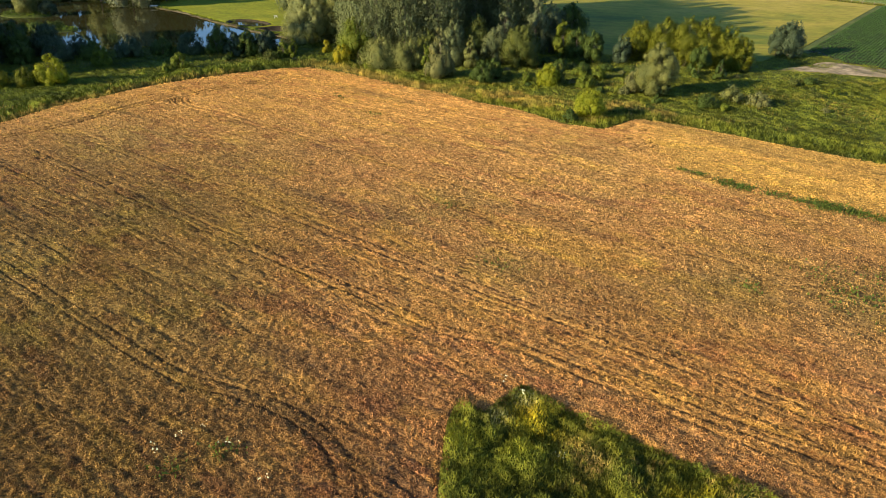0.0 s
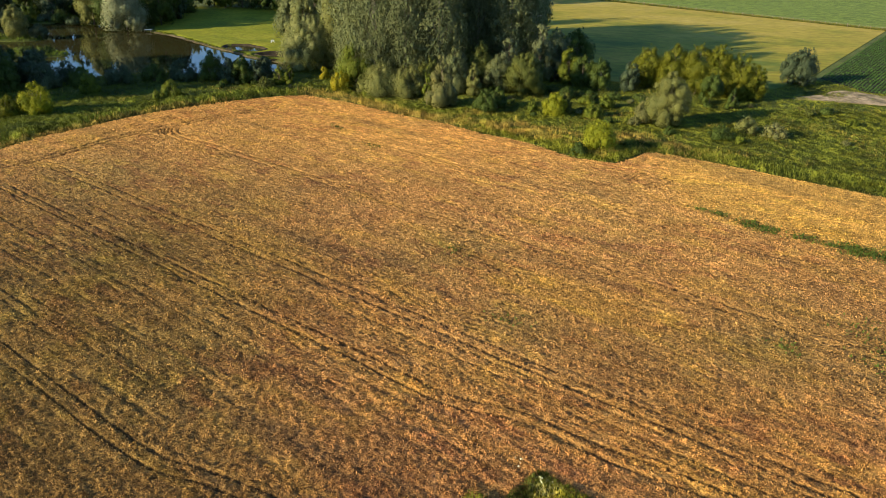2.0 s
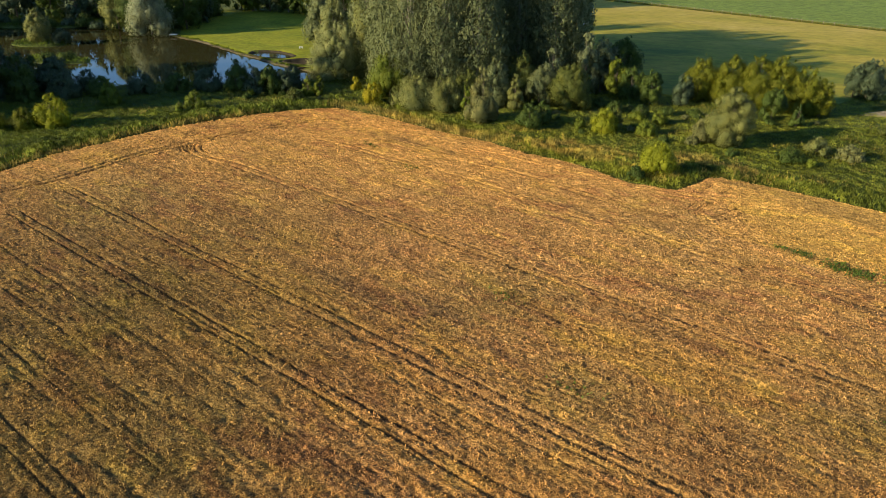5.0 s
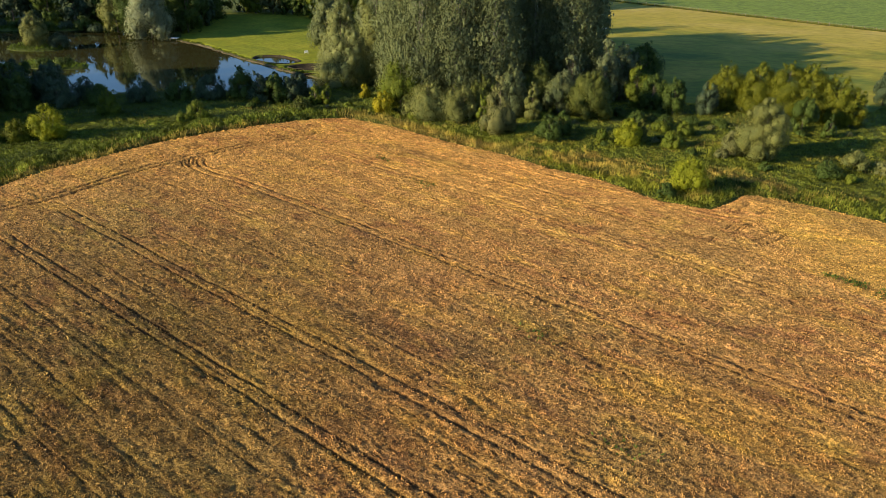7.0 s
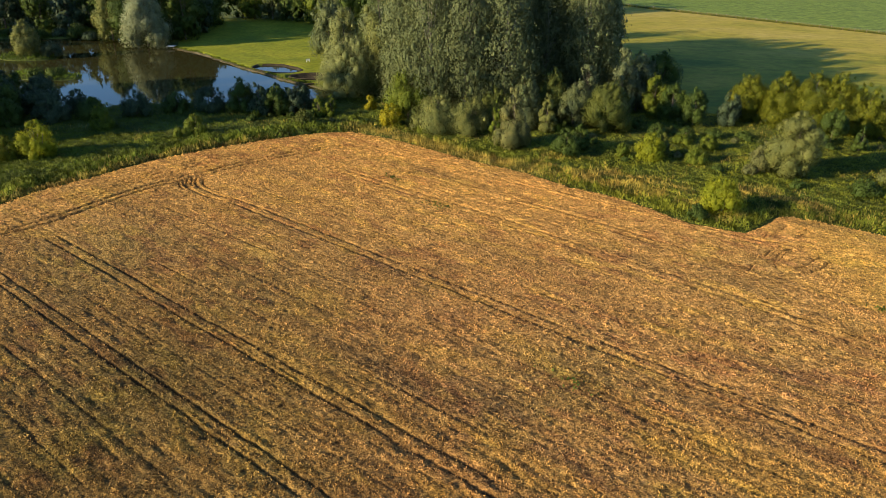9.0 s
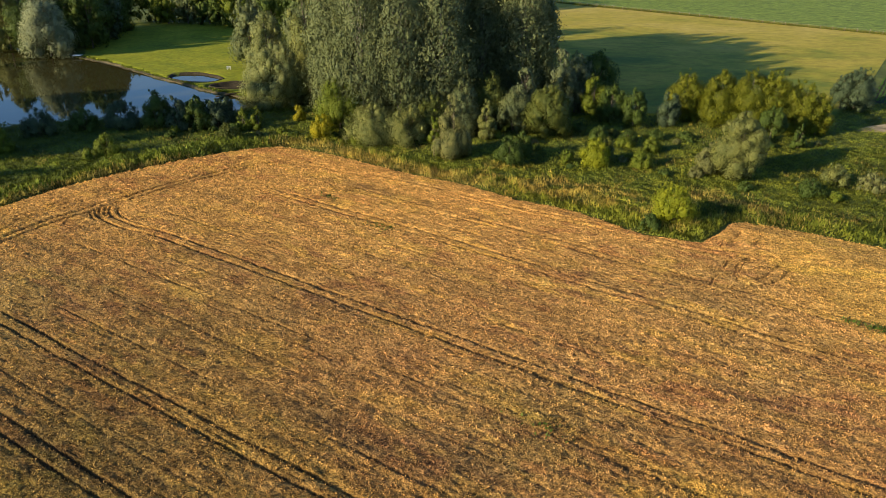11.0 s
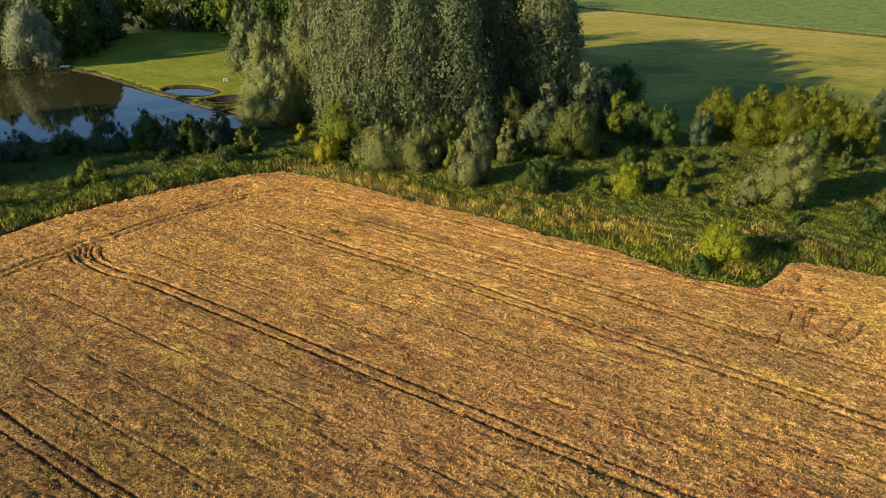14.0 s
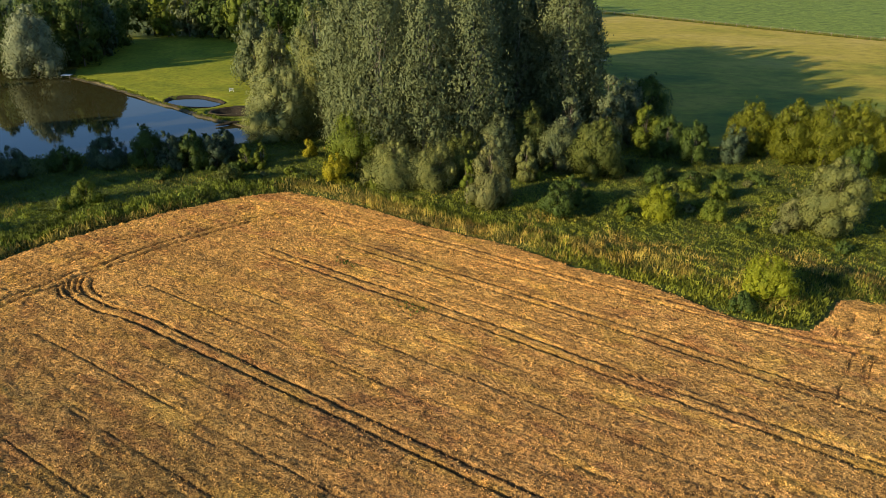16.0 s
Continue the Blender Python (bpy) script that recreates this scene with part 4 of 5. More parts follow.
def trunk_mesh(h, w, lobes, stems, material, thick, limbs=14):
    bm = bmesh.new()
    for s in range(stems):
        a = 2 * math.pi * s / max(stems, 1) + rng.uniform(0, 1)
        spread = 0 if stems == 1 else w * 0.17
        reach = 0.8 if stems == 1 else 0.72
        pts = [(math.cos(a) * spread * t * rng.uniform(0.8, 1.2) + (0.15 * math.cos(a) if stems > 1 else 0), math.sin(a) * spread * t + (0.15 * math.sin(a) if stems > 1 else 0), -0.1 + t * h * reach) for t in (0, 0.1, 0.3, 0.55, 0.8, 1.0)]
        tube(bm, pts, [thick * q for q in (1.25, 1.0, 0.8, 0.55, 0.3, 0.1)])
    for c in lobes[:: max(1, len(lobes) // limbs)]:
        z0 = max(0.3, c[2] * 0.55)
        pts = [(c[0] * t ** 1.2, c[1] * t ** 1.2, z0 + (c[2] - z0) * t) for t in (0.02, 0.36, 0.64, 0.84)]
        tube(bm, pts, [thick * q for q in ((0.42, 0.3, 0.2, 0.06) if limbs < 20 else (0.26, 0.2, 0.14, 0.06))], 5)
    return bm_mesh("trunk", bm, material, True)


def tree(name, x, y, h, w, leaf, label, category="tree", profile="dome", clear_h=0.3, density=1.0, lobes=46, size=0.5, stems=1, bark=None, stretch=1.35, droop=0.0, group="", thick=None, knot=1.0, limbs=14):
    global rng
    kept_rng, rng = rng, np.random.default_rng(int(abs(x) * 910 + abs(y) * 130 + h * 10))
    ob = thing(name, x, y, 0.0, label, category, group)
    ob.rotation_euler = (0, 0, rng.uniform(0, 6.28))
    area = math.pi * w * (h - clear_h) * 0.75
    size *= 0.87
    n = int(density * 1.42 * area / (size * size * 0.33))
    crown, lc = crown_mesh(h, w, clear_h, profile, leaf, n, lobes, size, stretch, droop, knot)
    part("trunk", trunk_mesh(h, w, lc, stems, bark or M_BARK, thick or max(0.06, h * 0.016), limbs), ob)
    part("crown", crown, ob)
    rng = kept_rng
    return ob


def bush(x, y, h, w, leaf, label, **kw):
    opt = dict(limbs=7, profile="dome", clear_h=0.1, lobes=30, size=0.28, stems=4, category="shrub")
    opt.update(kw)
    return tree("shrub", x, y, h, w, leaf, label, **opt)


# tall poplar stand
POPLARS = ((-26.5, 220, 31, 10), (-20, 210, 33, 13), (-12, 208.5, 32, 13), (-3, 209, 31.5, 12.5), (17.5, 219.5, 34, 11), (18.5, 224, 36, 12.5), (-25, 219, 35, 13), (-15, 218, 36, 13), (-5, 219, 33, 13), (-0.5, 224, 37, 12), (8.2, 224.4, 29, 9),
           (-28, 231, 34, 13), (-17, 229, 37, 13), (-6, 231, 37, 13), (6, 232, 38, 13), (16, 231, 37, 13), (20, 235, 37, 16), (22, 246, 38, 19), (-20, 242, 35, 14), (-5, 244, 36, 14), (10, 245, 37, 14), (14, 249, 38, 19), (24, 259, 39, 20), (14, 263, 39, 20), (27, 271, 39, 20), (18, 280, 39, 20), (19, 252.5, 38, 18), (22, 265, 39, 18), (20, 275, 39, 18), (13, 286, 38, 18), (15, 241, 37, 16), (2, 264, 36, 16), (8, 290, 36, 17), (-4, 308, 34, 15))
for k, (x, y, h, w) in enumerate(POPLARS):
    tree("poplar_tree", x, y, h, w * (1.36 if y < 224.5 else 1.0), "poplar", "tall grey-green poplar in a dense stand", profile="dome" if y > 233 and x > 10 else "round" if y > 233 else "column", clear_h=1.5, density=0.72 if y < 224.5 else 0.75 if x > 0 else 0.3, lobes=420 if y < 224.5 else 70, knot=0.55 if y < 224.5 else 1.0, limbs=26 if y < 224.5 else 8, size=0.48 if y < 224.5 else 1.0, bark=M_PALEBARK, stretch=2.0, group="poplar stand")
for x, y, h, w in ((25.5, 214.5, 17, 7.5), (30.5, 219, 15, 7), (16, 207, 14, 7), (34, 224, 13, 7)):
    tree("poplar_tree", x, y, h, w, "silver", "silver-leaved poplar at the edge of the stand", profile="column", clear_h=1.0, density=0.8, lobes=50, size=0.5, bark=M_BARK, stretch=1.5, group="silver poplars")
tree("poplar_tree", 22.0, 221.5, 28, 9.5, "poplar", "tall grey-green poplar in a dense stand", profile="round", clear_h=4, density=0.6, lobes=150, knot=0.55, size=0.48, bark=M_PALEBARK, stretch=1.3, group="poplar stand")
tree("maple_tree", 37.5, 226, 14, 11, "green", "round dark green tree beside the poplars", profile="round", lobes=50, size=0.5, clear_h=1)
tree("willow_tree", -41.2, 227.0, 16.5, 18.0, "sage", "pale grey-green willow at the pond's edge", lobes=60, size=0.36, droop=1.2, clear_h=0.8)
tree("willow_tree", -47, 250, 20, 11, "sage", "pale olive-green willow behind the pond bank", lobes=60, size=0.5, profile="round", clear_h=2)
tree("willow_tree", -35, 241, 27, 12, "willow", "tall pale olive-green willow beside the poplars", lobes=60, size=0.5, profile="round", clear_h=2, density=0.8)
tree("poplar_tree", -55, 270, 23, 12, "poplar", "tall grey-green poplar behind the lawn", profile="column", lobes=60, size=0.6, stretch=1.7, clear_h=2, density=0.7, group="poplar stand")
tree("poplar_tree", -38, 262, 27, 13, "poplar", "tall grey-green poplar behind the lawn", profile="column", lobes=60, size=0.6, stretch=1.7, clear_h=2, density=0.7, group="poplar stand")

limb_tree = [o for o in scene.objects if o.name.startswith("poplar_tree") and abs(o.location.x - 18.5) < 0.1][0]
bm = bmesh.new()
tube(bm, [(0, 0, -2.8), (0.05, 0, -1.0), (0, 0.06, 0.5), (0.12, 0, 1.6)], [0.14, 0.22, 0.18, 0.07], 7)
limb = part("broken_limb", bm_mesh("broken_limb", bm, M_WHITE, True), limb_tree, "pale bare broken limb")
limb.matrix_basis = limb_tree.rotation_euler.to_matrix().to_4x4().inverted() @ Matrix.Translation((5.9, -3.0, 17.3)) @ pose(0, 0, 0, 0, 68, -20)

# shrubs in front of the stand
bush(-17.6, 198.2, 8.4, 13.0, "willow", "dense olive willow shrub before the poplars", lobes=60, stretch=1.1)
bush(-10.8, 196.4, 8.8, 10.5, "willow", "dense olive willow shrub before the poplars", lobes=40)
tree("small_tree", -25.0, 205.5, 12.0, 11.5, "lime", "light yellow-green young tree", profile="round", lobes=40, size=0.34, density=0.75)
bush(-28.2, 198.4, 6.0, 6.0, "gold", "bright yellow-green shrub at the field's corner")
bush(-22.8, 199.5, 5.0, 4.5, "olive", "dull green shrub at the field's corner")
bush(-35.0, 213.9, 3.8, 3.4, "gold", "small bright yellow shrub in the shade")
bush(-46.3, 206.5, 5.0, 3.2, "lime", "upright fresh green shrub")
bush(-43.4, 207.0, 5.2, 3.2, "lime", "upright fresh green shrub")
bush(-48.2, 198.8, 3.8, 4.6, "olive", "low rounded grey-green shrub")
bush(-69.5, 189.2, 4.6, 5.6, "lime", "fresh green shrub in the verge")
bush(-72.5, 186.8, 2.6, 2.4, "lime", "small fresh green shrub in the verge")
bush(-94.3, 172.2, 7.6, 8.2, "bright", "bushy yellow-green shrub beside the field")
bush(-100.0, 170.5, 4.6, 6.0, "yellow", "yellow-green shrub beside the field")
bush(-105.0, 168.5, 4.4, 6.0, "yellow", "yellow-green shrub beside the field")
bush(-90.7, 191.6, 6.0, 5.8, "lime", "green shrub half in shade")
for x, y, h, w, lf in ((-65.1, 209, 8.3, 9, "green"), (-73.2, 209.2, 6.2, 8.5, "slate"), (-59.0, 211.8, 5.6, 5.5, "green"), (-51.2, 211.8, 6.6, 6.8, "slate"), (-55.2, 213.5, 5.0, 5, "green"), (-80.5, 207, 5.0, 7, "green"), (-88.4, 203.4, 6.0, 8, "slate"), (-97, 200, 5.0, 8, "green"), (-105, 197, 6.5, 9, "slate"), (-113, 193, 6.5, 9, "green"), (-121, 190, 8, 10, "slate"), (-60.5, 207.0, 7.8, 6.5, "slate"), (-56.0, 206.6, 7.2, 6.5, "green"), (-52.2, 207.6, 7.0, 6.0, "slate"), (-57.0, 210.0, 7.0, 6.0, "green")):
    bush(x, y, h, w, lf, "dark shaded willow scrub along the pond", group="pond scrub", size=0.34)
tree("willow_tree", -1.7, 187.2, 12.6, 9.2, "tan", "tan and grey-green tree, narrow at the top", profile="cone", density=1.5, lobes=50, size=0.32, clear_h=0.2, stems=3)
bush(-5.2, 187.2, 9.6, 3.6, "lime", "yellow-green shrub leaning on the tan tree", profile="cone")
tree("small_tree", 6.5, 198.2, 8.9, 5.4, "willow", "pale grey cone-shaped young tree", profile="cone", lobes=46, stretch=1.1, size=0.34, clear_h=0.2)
tree("willow_tree", 20.1, 200, 11.8, 11, "olive", "broad olive-green willow with ragged crown", profile="round", density=1.3, lobes=50, size=0.34, clear_h=0.3, stems=3)
tree("willow_tree", 13.2, 203.5, 10.5, 9, "poplar", "dull green willow in shade", profile="round", lobes=40, size=0.36, clear_h=0.3, stems=3)
bush(1.5, 203.0, 12.0, 10.0, "poplar", "dull grey-green willow shrub under the poplars", lobes=60, size=0.34)
bush(8.5, 207.0, 13.0, 10.0, "olive", "tall olive willow shrub under the poplars", lobes=60, size=0.34)
bush(-5.0, 200.5, 9.5, 9.0, "olive", "dense olive willow shrub before the poplars", lobes=50)
bush(8.9, 181.4, 6.1, 6.0, "green", "green rounded shrub with a twin")
bush(12.2, 185.8, 5.6, 5.2, "green", "green rounded shrub behind its twin")
bush(20.2, 181, 3.4, 3.4, "lime", "small fresh green shrub")
bush(25.4, 180.4, 6.0, 7.0, "bright", "yellow-leaved shrub in the meadow")
bush(28.4, 182.5, 5.2, 4.2, "olive", "olive shrub beside the yellow one")
bush(34.4, 179.2, 3.8, 5.0, "lime", "low rounded fresh green shrub")
bush(39.5, 188.5, 3.6, 4.3, "lime", "low rounded fresh green shrub")
bush(36.4, 194.5, 3.2, 4.6, "green", "low rounded green shrub")
bush(30.6, 196.5, 3.4, 5, "green", "low rounded green shrub")
tree("small_tree", 36.8, 210, 9.2, 7.4, "green", "dark green twin-crowned tree", profile="round", lobes=34, size=0.34)
tree("small_tree", 33.6, 213.5, 10.5, 7.5, "lime", "fresh green tree in the shade's edge", profile="round", lobes=34, size=0.34)
tree("small_tree", 41.2, 206.6, 9.6, 6.2, "green", "dark green upright tree", profile="round", lobes=34, size=0.34)
tree("small_tree", 49.2, 206.5, 8.4, 5.6, "slate", "dull blue-green upright tree", profile="round", lobes=30, size=0.34)
for x, y, h, w in ((55.5, 213, 11.6, 10.5), (61.0, 207, 13.2, 9.5), (66.2, 204, 13.8, 10.0), (71.5, 203, 14.2, 9.5), (76.8, 201, 12.2, 9), (80.5, 199.5, 9.5, 7)):
    tree("maple_tree", x, y, h, w, "yellow", "rounded yellow-green tree in a dense clump", profile="round", lobes=64, stretch=1.15, size=0.36, clear_h=0.4, group="yellow-green clump", stems=2, thick=0.16)
tree("small_tree", 67.0, 193.5, 8.8, 6.5, "green", "dark green tree before the yellow clump", profile="round", lobes=30, size=0.34)
bush(71.5, 190.0, 5.5, 3.6, "green", "narrow green shrub before the clump", profile="cone")
tree("willow_tree", 50.4, 173.0, 12.6, 9.8, "willow", "large silvery grey-green willow in the meadow", profile="round", lobes=60, stretch=1.1, size=0.3, density=1.7, clear_h=0.2, stems=4, thick=0.15)
bush(45.2, 174.6, 6.6, 5.0, "tan", "tan-green shrub leaning on the willow")
bush(67.2, 168.6, 4.1, 5.6, "willow", "grey-leaved rounded shrub in the meadow")
bush(72.4, 165.4, 3.6, 6.0, "tan", "loose grey-brown shrub in the meadow", density=0.5)
bush(59.8, 163.4, 3.4, 5.8, "green", "low spreading green shrub in the meadow")
bush(31.0, 152.6, 6.8, 8.6, "bright", "airy yellow-green shrub with bare pale stems", density=0.8, stems=7, clear_h=1.0, thick=0.07, bark=M_PALEBARK)
bush(26.3, 149.6, 3.0, 3.8, "green", "low green shrub at the field's edge", stems=3)
tree("willow_tree", 102.1, 220.5, 10.6, 9.5, "slate", "grey-blue rounded willow by the dirt track", profile="round", lobes=50, size=0.34)
tree("willow_tree", 99.0, 221.5, 9.0, 6, "slate", "grey rounded willow by the dirt track", profile="round", lobes=40, size=0.34)

# low undergrowth round the tree feet and in the meadow
for k in range(64):
    if k < 26:
        x, y = rng.uniform(-24, 50), rng.uniform(0, 6)
        y += 197 + 0.12 * x if x < 30 else 194
    elif k < 50:
        x, y = rng.uniform(2, 96), rng.uniform(160, 196)
    else:
        x = rng.uniform(-70, -25)
        y = 203 + rng.uniform(-3, 5)
    if inside(np.array([x]), np.array([y]), FIELD)[0] or line_dist(np.array([x]), np.array([y]), FIELD_FAR)[0] < 7:
        continue
    h = rng.uniform(0.9, 2.3)
    bush(x, y, h, h * rng.uniform(1.5, 2.4), ("green", "lime", "olive", "green", "tan")[k % 5], "low rank undergrowth in the meadow", group="undergrowth", lobes=20, size=0.34, thick=0.03, stems=3)

# far side of the pond
tree("willow_tree", -121.5, 290.5, 20.5, 17, "pale", "tall silvery willow overhanging the pond", lobes=70, size=0.55, droop=1.2, clear_h=0.5)
for x, y, h, w in ((-113, 303, 21, 12), (-122, 304, 22, 14), (-131, 299, 19, 14), (-116, 314, 25, 15), (-128, 313, 25, 15), (-116, 326, 22, 15), (-127, 338, 20, 15), (-116, 338, 18, 14)):
    tree("broadleaf_tree", x, y, h, w, "green", "dark green tree behind the pond willow", profile="round", lobes=50, size=0.75, clear_h=0.5, density=0.8, group="far wood", thick=0.3)
tree("willow_tree", -138, 300, 20, 13, "willow", "silvery willow on the far bank", lobes=60, size=0.55, droop=1.0)
tree("willow_tree", -150.5, 268, 11.5, 9.6, "willow", "yellowish willow on the pond's islet", lobes=40, size=0.36)
for k in range(11):
    bush(-212 + 6.5 * k, 304 + 2.5 * math.sin(1.7 * k), 3.5 + 1.5 * math.sin(2.3 * k), 7.5, ("slate", "green")[k % 2], "dark shrub along the pond's far bank", size=0.5, group="far bank shrubs")
bush(-143.5, 269, 5.0, 7, "slate", "dull grey-green shrub on the islet", size=0.34)
bush(-127.5, 242, 2.4, 6.5, "green", "low green growth on the islet", size=0.36)
bush(-134.0, 242, 1.8, 6.0, "green", "low green growth on the islet", size=0.36)
FAR = []
for k in range(16):
    FAR.append((-205 + 6.0 * k + rng.uniform(-2, 2), 318 + rng.uniform(-4, 8), rng.uniform(17, 24), 13))
for k in range(14):
    FAR.append((-118 + 7.5 * k + rng.uniform(-2, 2), 358 - 1.6 * k + rng.uniform(-4, 6), rng.uniform(19, 23), 14))
for k in range(8):
    FAR.append((-100 + 10 * k, 378 - 1.5 * k, rng.uniform(22, 28), 16))
for k, (x, y, h, w) in enumerate(FAR):
    tree("broadleaf_tree", x, y, h, w, ("green", "green", "lime", "poplar")[k % 4] if y > 340 else ("green", "slate")[k % 2], "tall green tree in the wood behind the pond", profile="round", lobes=44, size=1.15, clear_h=0.5, density=0.5, group="far wood", thick=0.3)
# wood out of view on the sun's side, added to shade pond scrub and far wood
for x, y, h in ((-132, 171, 35), (-139, 178, 35), (-147, 172, 34), (-136, 189, 34), (-146, 186, 35), (-144, 199, 35), (-154, 194, 35), (-153, 209, 34), (-162, 203, 35), (-236, 284, 34), (-240, 300, 34), (-232, 312, 33), (-222, 268, 33), (-229, 255, 34), (-215, 281, 30)):
    tree("poplar_tree", x, y, h + 2, 15, "poplar", "tall poplar shading the pond's near bank", profile="column", lobes=50, size=1.3, clear_h=0.6, density=0.8, group="near wood", thick=0.35, stretch=1.6)
# unseen broad crown added to keep sun off the ground beyond the scrub
tree("poplar_tree", -124, 181.5, 40, 20, "poplar", "tall broad poplar added out of view to shade the near bank", profile="dome", lobes=60, size=1.3, clear_h=0.6, density=1.3, group="near wood", thick=0.35, stretch=1.6)
for x, y, h, w in ((-111, 203, 8.5, 9), (-118, 200, 10, 10), (-125, 196, 10, 10), (-115, 212, 7.5, 9), (-123, 208, 9, 10), (-131, 205, 11, 11), (-133, 216, 9, 10), (-126, 218, 6.5, 8), (-103, 205, 5.5, 7)):
    bush(x, y, h, w, ("green", "slate")[int(x) % 2], "dark shaded willow scrub along the pond", group="pond scrub", size=0.5)
for x, y, h in ((40, 405, 24), (30, 412, 26), (48, 398, 20)):
    tree("broadleaf_tree", x, y, h, 13, "green", "tall green tree by the far fence", profile="round", lobes=40, size=1.0, clear_h=1, density=0.5, group="far fence trees", thick=0.3)


# ---- fence, log and small things ----
def wooden_post(h, r):
    bm = bmesh.new()
    tube(bm, [(0, 0, -0.2), (0, 0, h * 0.5), (0.01, 0, h - 0.05), (0.01, 0, h)], [r, r * 0.97, r * 0.93, r * 0.7], 7)
    return bm_mesh("post", bm, M_POST)


post_me = wooden_post(1.5, 0.13)
fence = thing("post_fence", FENCE_A[0], FENCE_A[1], 0.1, "long wooden post and wire fence along the pasture", "fence")
fl = math.hypot(FENCE_B[0] - FENCE_A[0], FENCE_B[1] - FENCE_A[1])
fdx, fdy = (FENCE_B[0] - FENCE_A[0]) / fl, (FENCE_B[1] - FENCE_A[1]) / fl
count = int(fl / 4.6)
for k in range(count + 1):
    p = part("post", post_me, fence)
    p.matrix_basis = pose(fdx * 4.6 * k, fdy * 4.6 * k, rng.uniform(-0.1, 0.05), rng.uniform(-3, 3), rng.uniform(-3, 3), rng.uniform(0, 360))
for zz in (0.55, 0.95, 1.3):
    bm = bmesh.new()
    o = Vector((-fdy, fdx, 0)) * 0.02
    ends = [Vector((0, 0, zz)), Vector((fdx * fl, fdy * fl, zz))]
    vsq = [[bm.verts.new(e + o * a + Vector((0, 0, 0.012 * b))) for a, b in ((-1, -1), (1, -1), (1, 1), (-1, 1))] for e in ends]
    for k in range(4):
        bm.faces.new((vsq[0][k], vsq[0][(k + 1) % 4], vsq[1][(k + 1) % 4], vsq[1][k]))
    part("wire", bm_mesh("wire", bm, M_POST), fence)

# rank grass under the fence
t = rng.uniform(0, fl, 16000)
o = rng.uniform(-0.4, 3.2, 16000)
x, y = FENCE_A[0] + fdx * t - fdy * o, FENCE_A[1] + fdy * t + fdx * o
n = len(x)
herb_stuff("fence_grass", "rank dark grass under the fence", x, y, np.full(n, 0.1), 0.7 * rng.uniform(0.5, 1.3, n), 0.5 * rng.uniform(0.6, 1.3, n), np.ones((n, 3)) * np.array([0.9, 0.75, 0.9]) * rng.uniform(0.6, 1.2, n)[:, None], 0.4)

# dark log lying at the water
log = thing("log", -55.5, 238.9, -0.4, "dark waterlogged tree trunk lying at the bank", "log")
bm = bmesh.new()
tube(bm, [(0, 0, -3.9), (0.05, 0.1, -2), (0, 0.15, 0), (0.12, 0.05, 2), (0.05, 0, 3.9)], [0.2, 0.34, 0.36, 0.32, 0.16], 9)
stem = part("stem", bm_mesh("stem", bm, M_MUD, True), log)
stem.matrix_basis = pose(0, 0, 0.2, 90, 0, -64)

# pale earth rim along the lawn's shore
shore = [q for q in POND if -112 < q[0] < -46 and q[1] > 231]
bm = bmesh.new()
rows = []
for k, (x, y) in enumerate(shore):
    x0, y0 = shore[max(k - 1, 0)]
    x1, y1 = shore[min(k + 1, len(shore) - 1)]
    d = math.hypot(x1 - x0, y1 - y0)
    nx, ny = (y1 - y0) / d, -(x1 - x0) / d
    wide = 0.5 + 0.5 * noise.noise((x * 0.3, y * 0.3, 0))
    rows.append([bm.verts.new((x + nx * o, y + ny * o, z)) for o, z in ((0.1 + wide * 0.9, -0.22), (wide * 0.5, -0.12), (-0.25, -0.34), (-0.6, -0.75))])
for a, b in zip(rows[:-1], rows[1:]):
    for k in range(3):
        bm.faces.new((a[k], a[k + 1], b[k + 1], b[k]))
bmesh.ops.recalc_face_normals(bm, faces=bm.faces)
tagged(new("shore", bm_mesh("shore", bm, M_BANK, True)), "trodden pale earth rim along the water", "shore", kind="structure")


# tufts of grass hanging over the shore
t = rng.integers(0, len(shore) - 1, 5200)
w_ = rng.random(5200)
sh = np.array(shore)
x, y = sh[t, 0] * (1 - w_) + sh[t + 1, 0] * w_ + rng.normal(0, 0.25, 5200), sh[t, 1] * (1 - w_) + sh[t + 1, 1] * w_ + rng.normal(0.55, 0.4, 5200)
ok = fbm(x, y, 2.2, 141) > 0.42
x, y = x[ok], y[ok]
n = len(x)
herb_stuff("shore_grass", "ragged grass tufts along the pond's edge", x, y, gz(x, y), 0.5 * rng.uniform(0.5, 1.4, n), 0.22 * rng.uniform(0.6, 1.4, n), np.ones((n, 3)) * np.array([0.85, 0.8, 0.7]) * rng.uniform(0.6, 1.3, n)[:, None], 0.7)


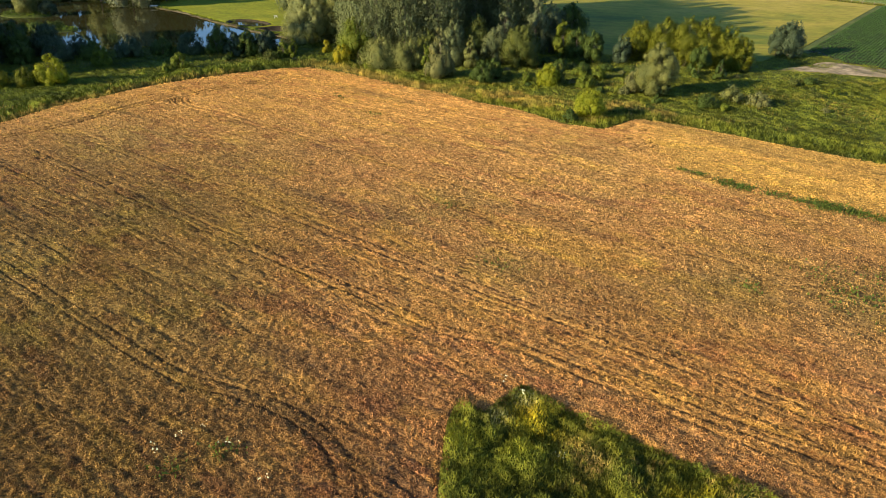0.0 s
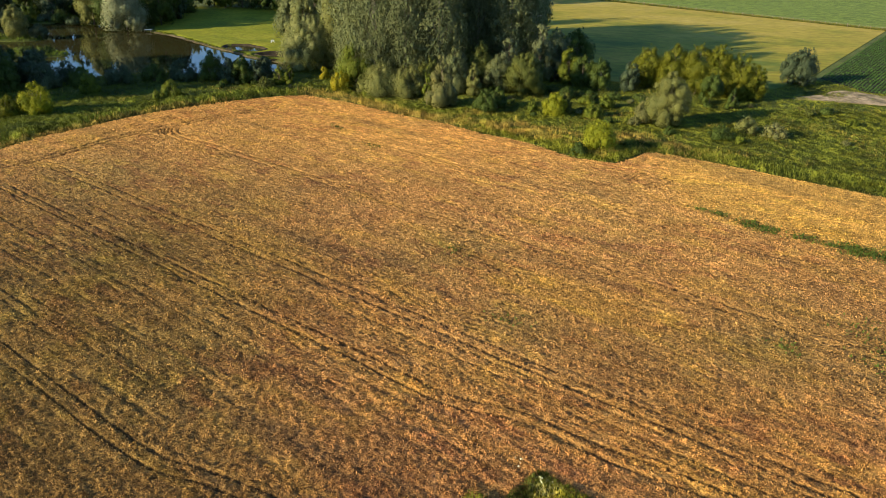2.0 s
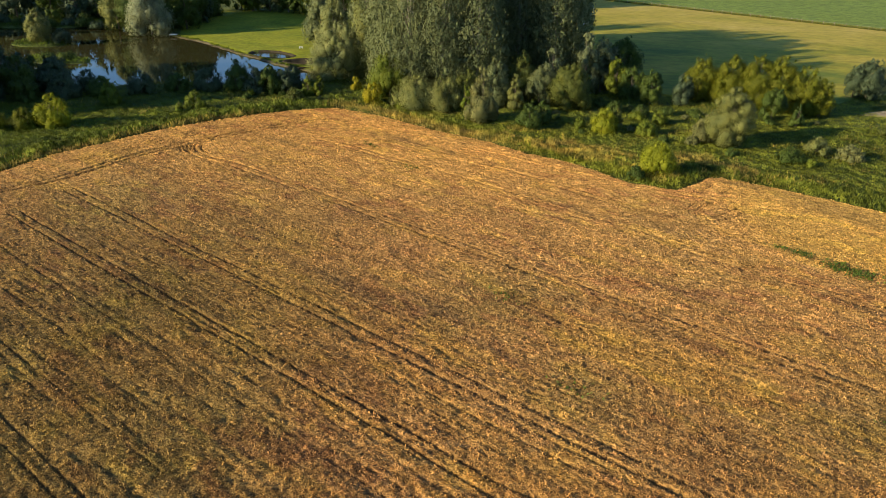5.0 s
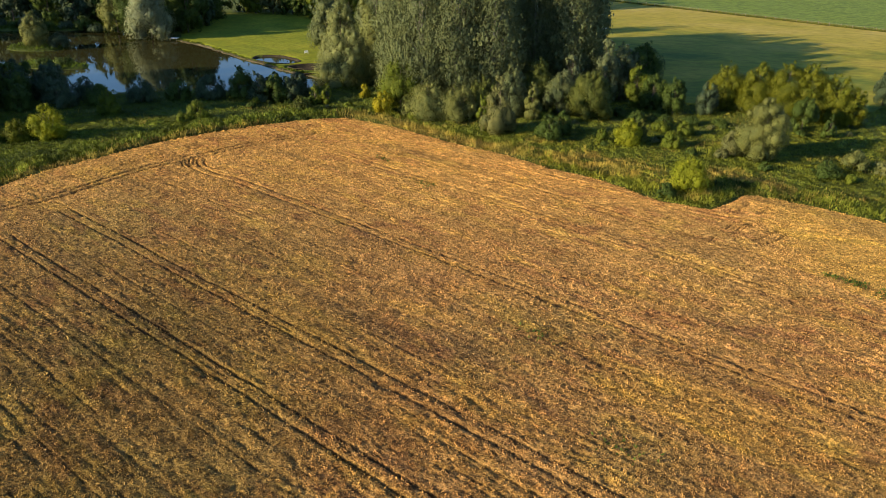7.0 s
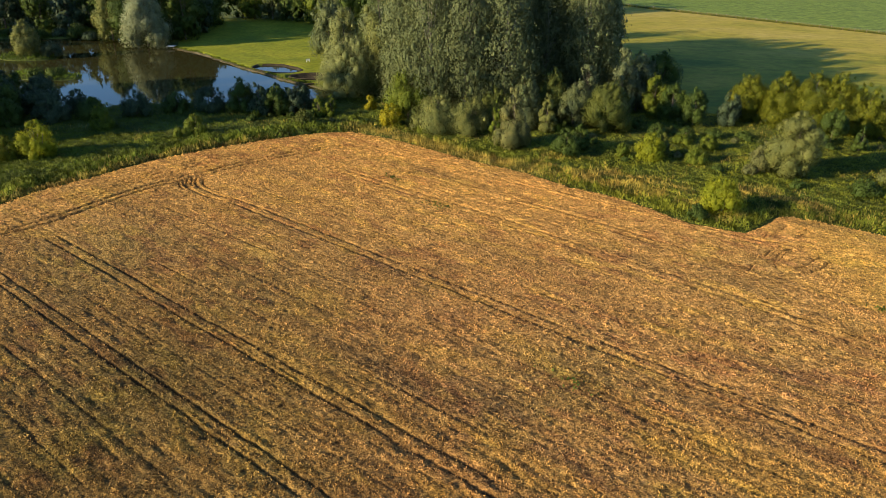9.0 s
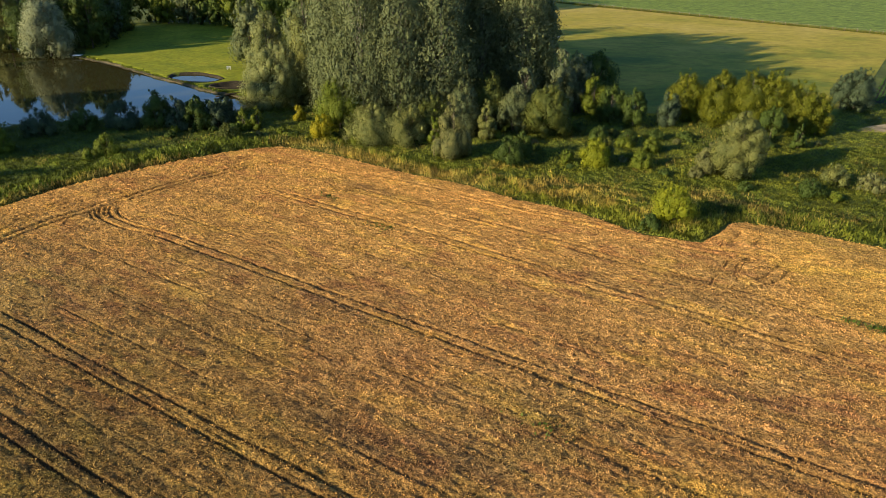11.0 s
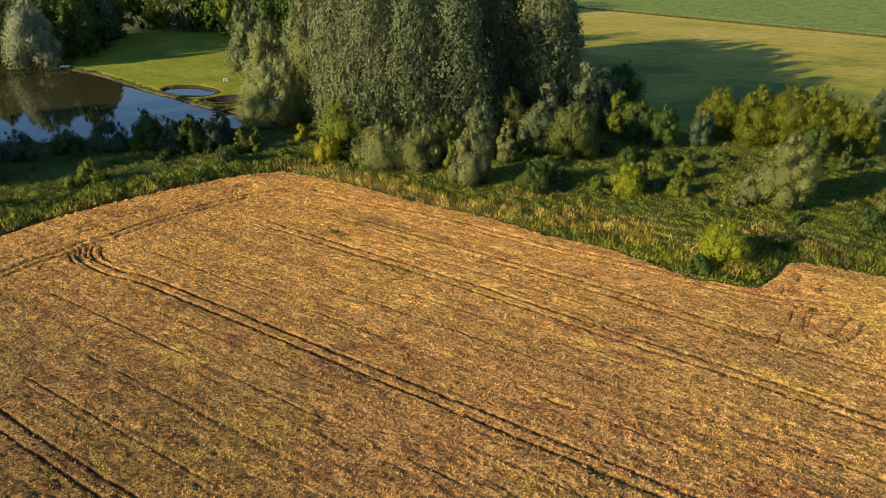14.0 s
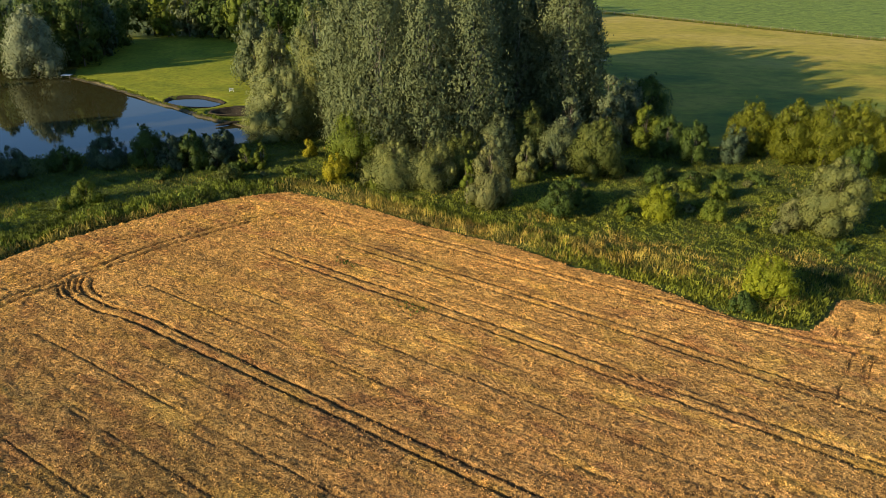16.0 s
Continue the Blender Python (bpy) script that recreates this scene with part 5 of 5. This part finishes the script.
def box_mesh(name, sx, sy, sz, material, bev=0.02):
    bm = bmesh.new()
    bmesh.ops.create_cube(bm, size=1.0, matrix=Matrix.Diagonal((sx, sy, sz, 1)))
    bmesh.ops.bevel(bm, geom=bm.edges[:], offset=bev, segments=1, affect="EDGES")
    return bm_mesh(name, bm, material)


# white bench on the lawn
bench = thing("garden_bench", -61.7, 268.6, 0.08, "small white-painted bench standing on the lawn", "bench")
bench.rotation_euler = (0, 0, radians(20))
for yy in (-0.17, 0.0, 0.17):
    part("seat_board", box_mesh("seat_board", 1.2, 0.15, 0.05, M_WHITE), bench).location = (0, yy, 0.45)
for zz in (0.68, 0.88):
    part("back_board", box_mesh("back_board", 1.2, 0.05, 0.15, M_WHITE), bench).location = (0, 0.3, zz)
for xx in (-0.5, 0.5):
    part("leg", box_mesh("leg", 0.07, 0.07, 0.44, M_WHITE), bench).location = (xx, -0.2, 0.21)
    part("leg", box_mesh("leg", 0.07, 0.07, 0.98, M_WHITE), bench).location = (xx, 0.25, 0.48)

# little pale landing stage under the willow
stage = thing("landing_stage", -113.2, 289.6, -0.3, "small pale wooden landing stage at the water", "jetty")
for k in range(6):
    part("plank", box_mesh("plank", 0.42, 2.2, 0.06, M_WHITE), stage).location = (-1.15 + 0.46 * k, 0, 0.55)
for xx in (-1.1, 1.1):
    for yy in (-0.9, 0.9):
        part("pile", box_mesh("pile", 0.14, 0.14, 1.5, M_POST), stage).location = (xx, yy, -0.2)

# the near end of the weed patch
x, y = scatter(-2, 61, 18.5, 26.5, 110)
ok = inside(x, y, WEEDS)
x, y = x[ok], y[ok]
n = len(x)
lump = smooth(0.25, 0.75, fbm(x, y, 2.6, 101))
# again darker where low, the hollows' shade painted in
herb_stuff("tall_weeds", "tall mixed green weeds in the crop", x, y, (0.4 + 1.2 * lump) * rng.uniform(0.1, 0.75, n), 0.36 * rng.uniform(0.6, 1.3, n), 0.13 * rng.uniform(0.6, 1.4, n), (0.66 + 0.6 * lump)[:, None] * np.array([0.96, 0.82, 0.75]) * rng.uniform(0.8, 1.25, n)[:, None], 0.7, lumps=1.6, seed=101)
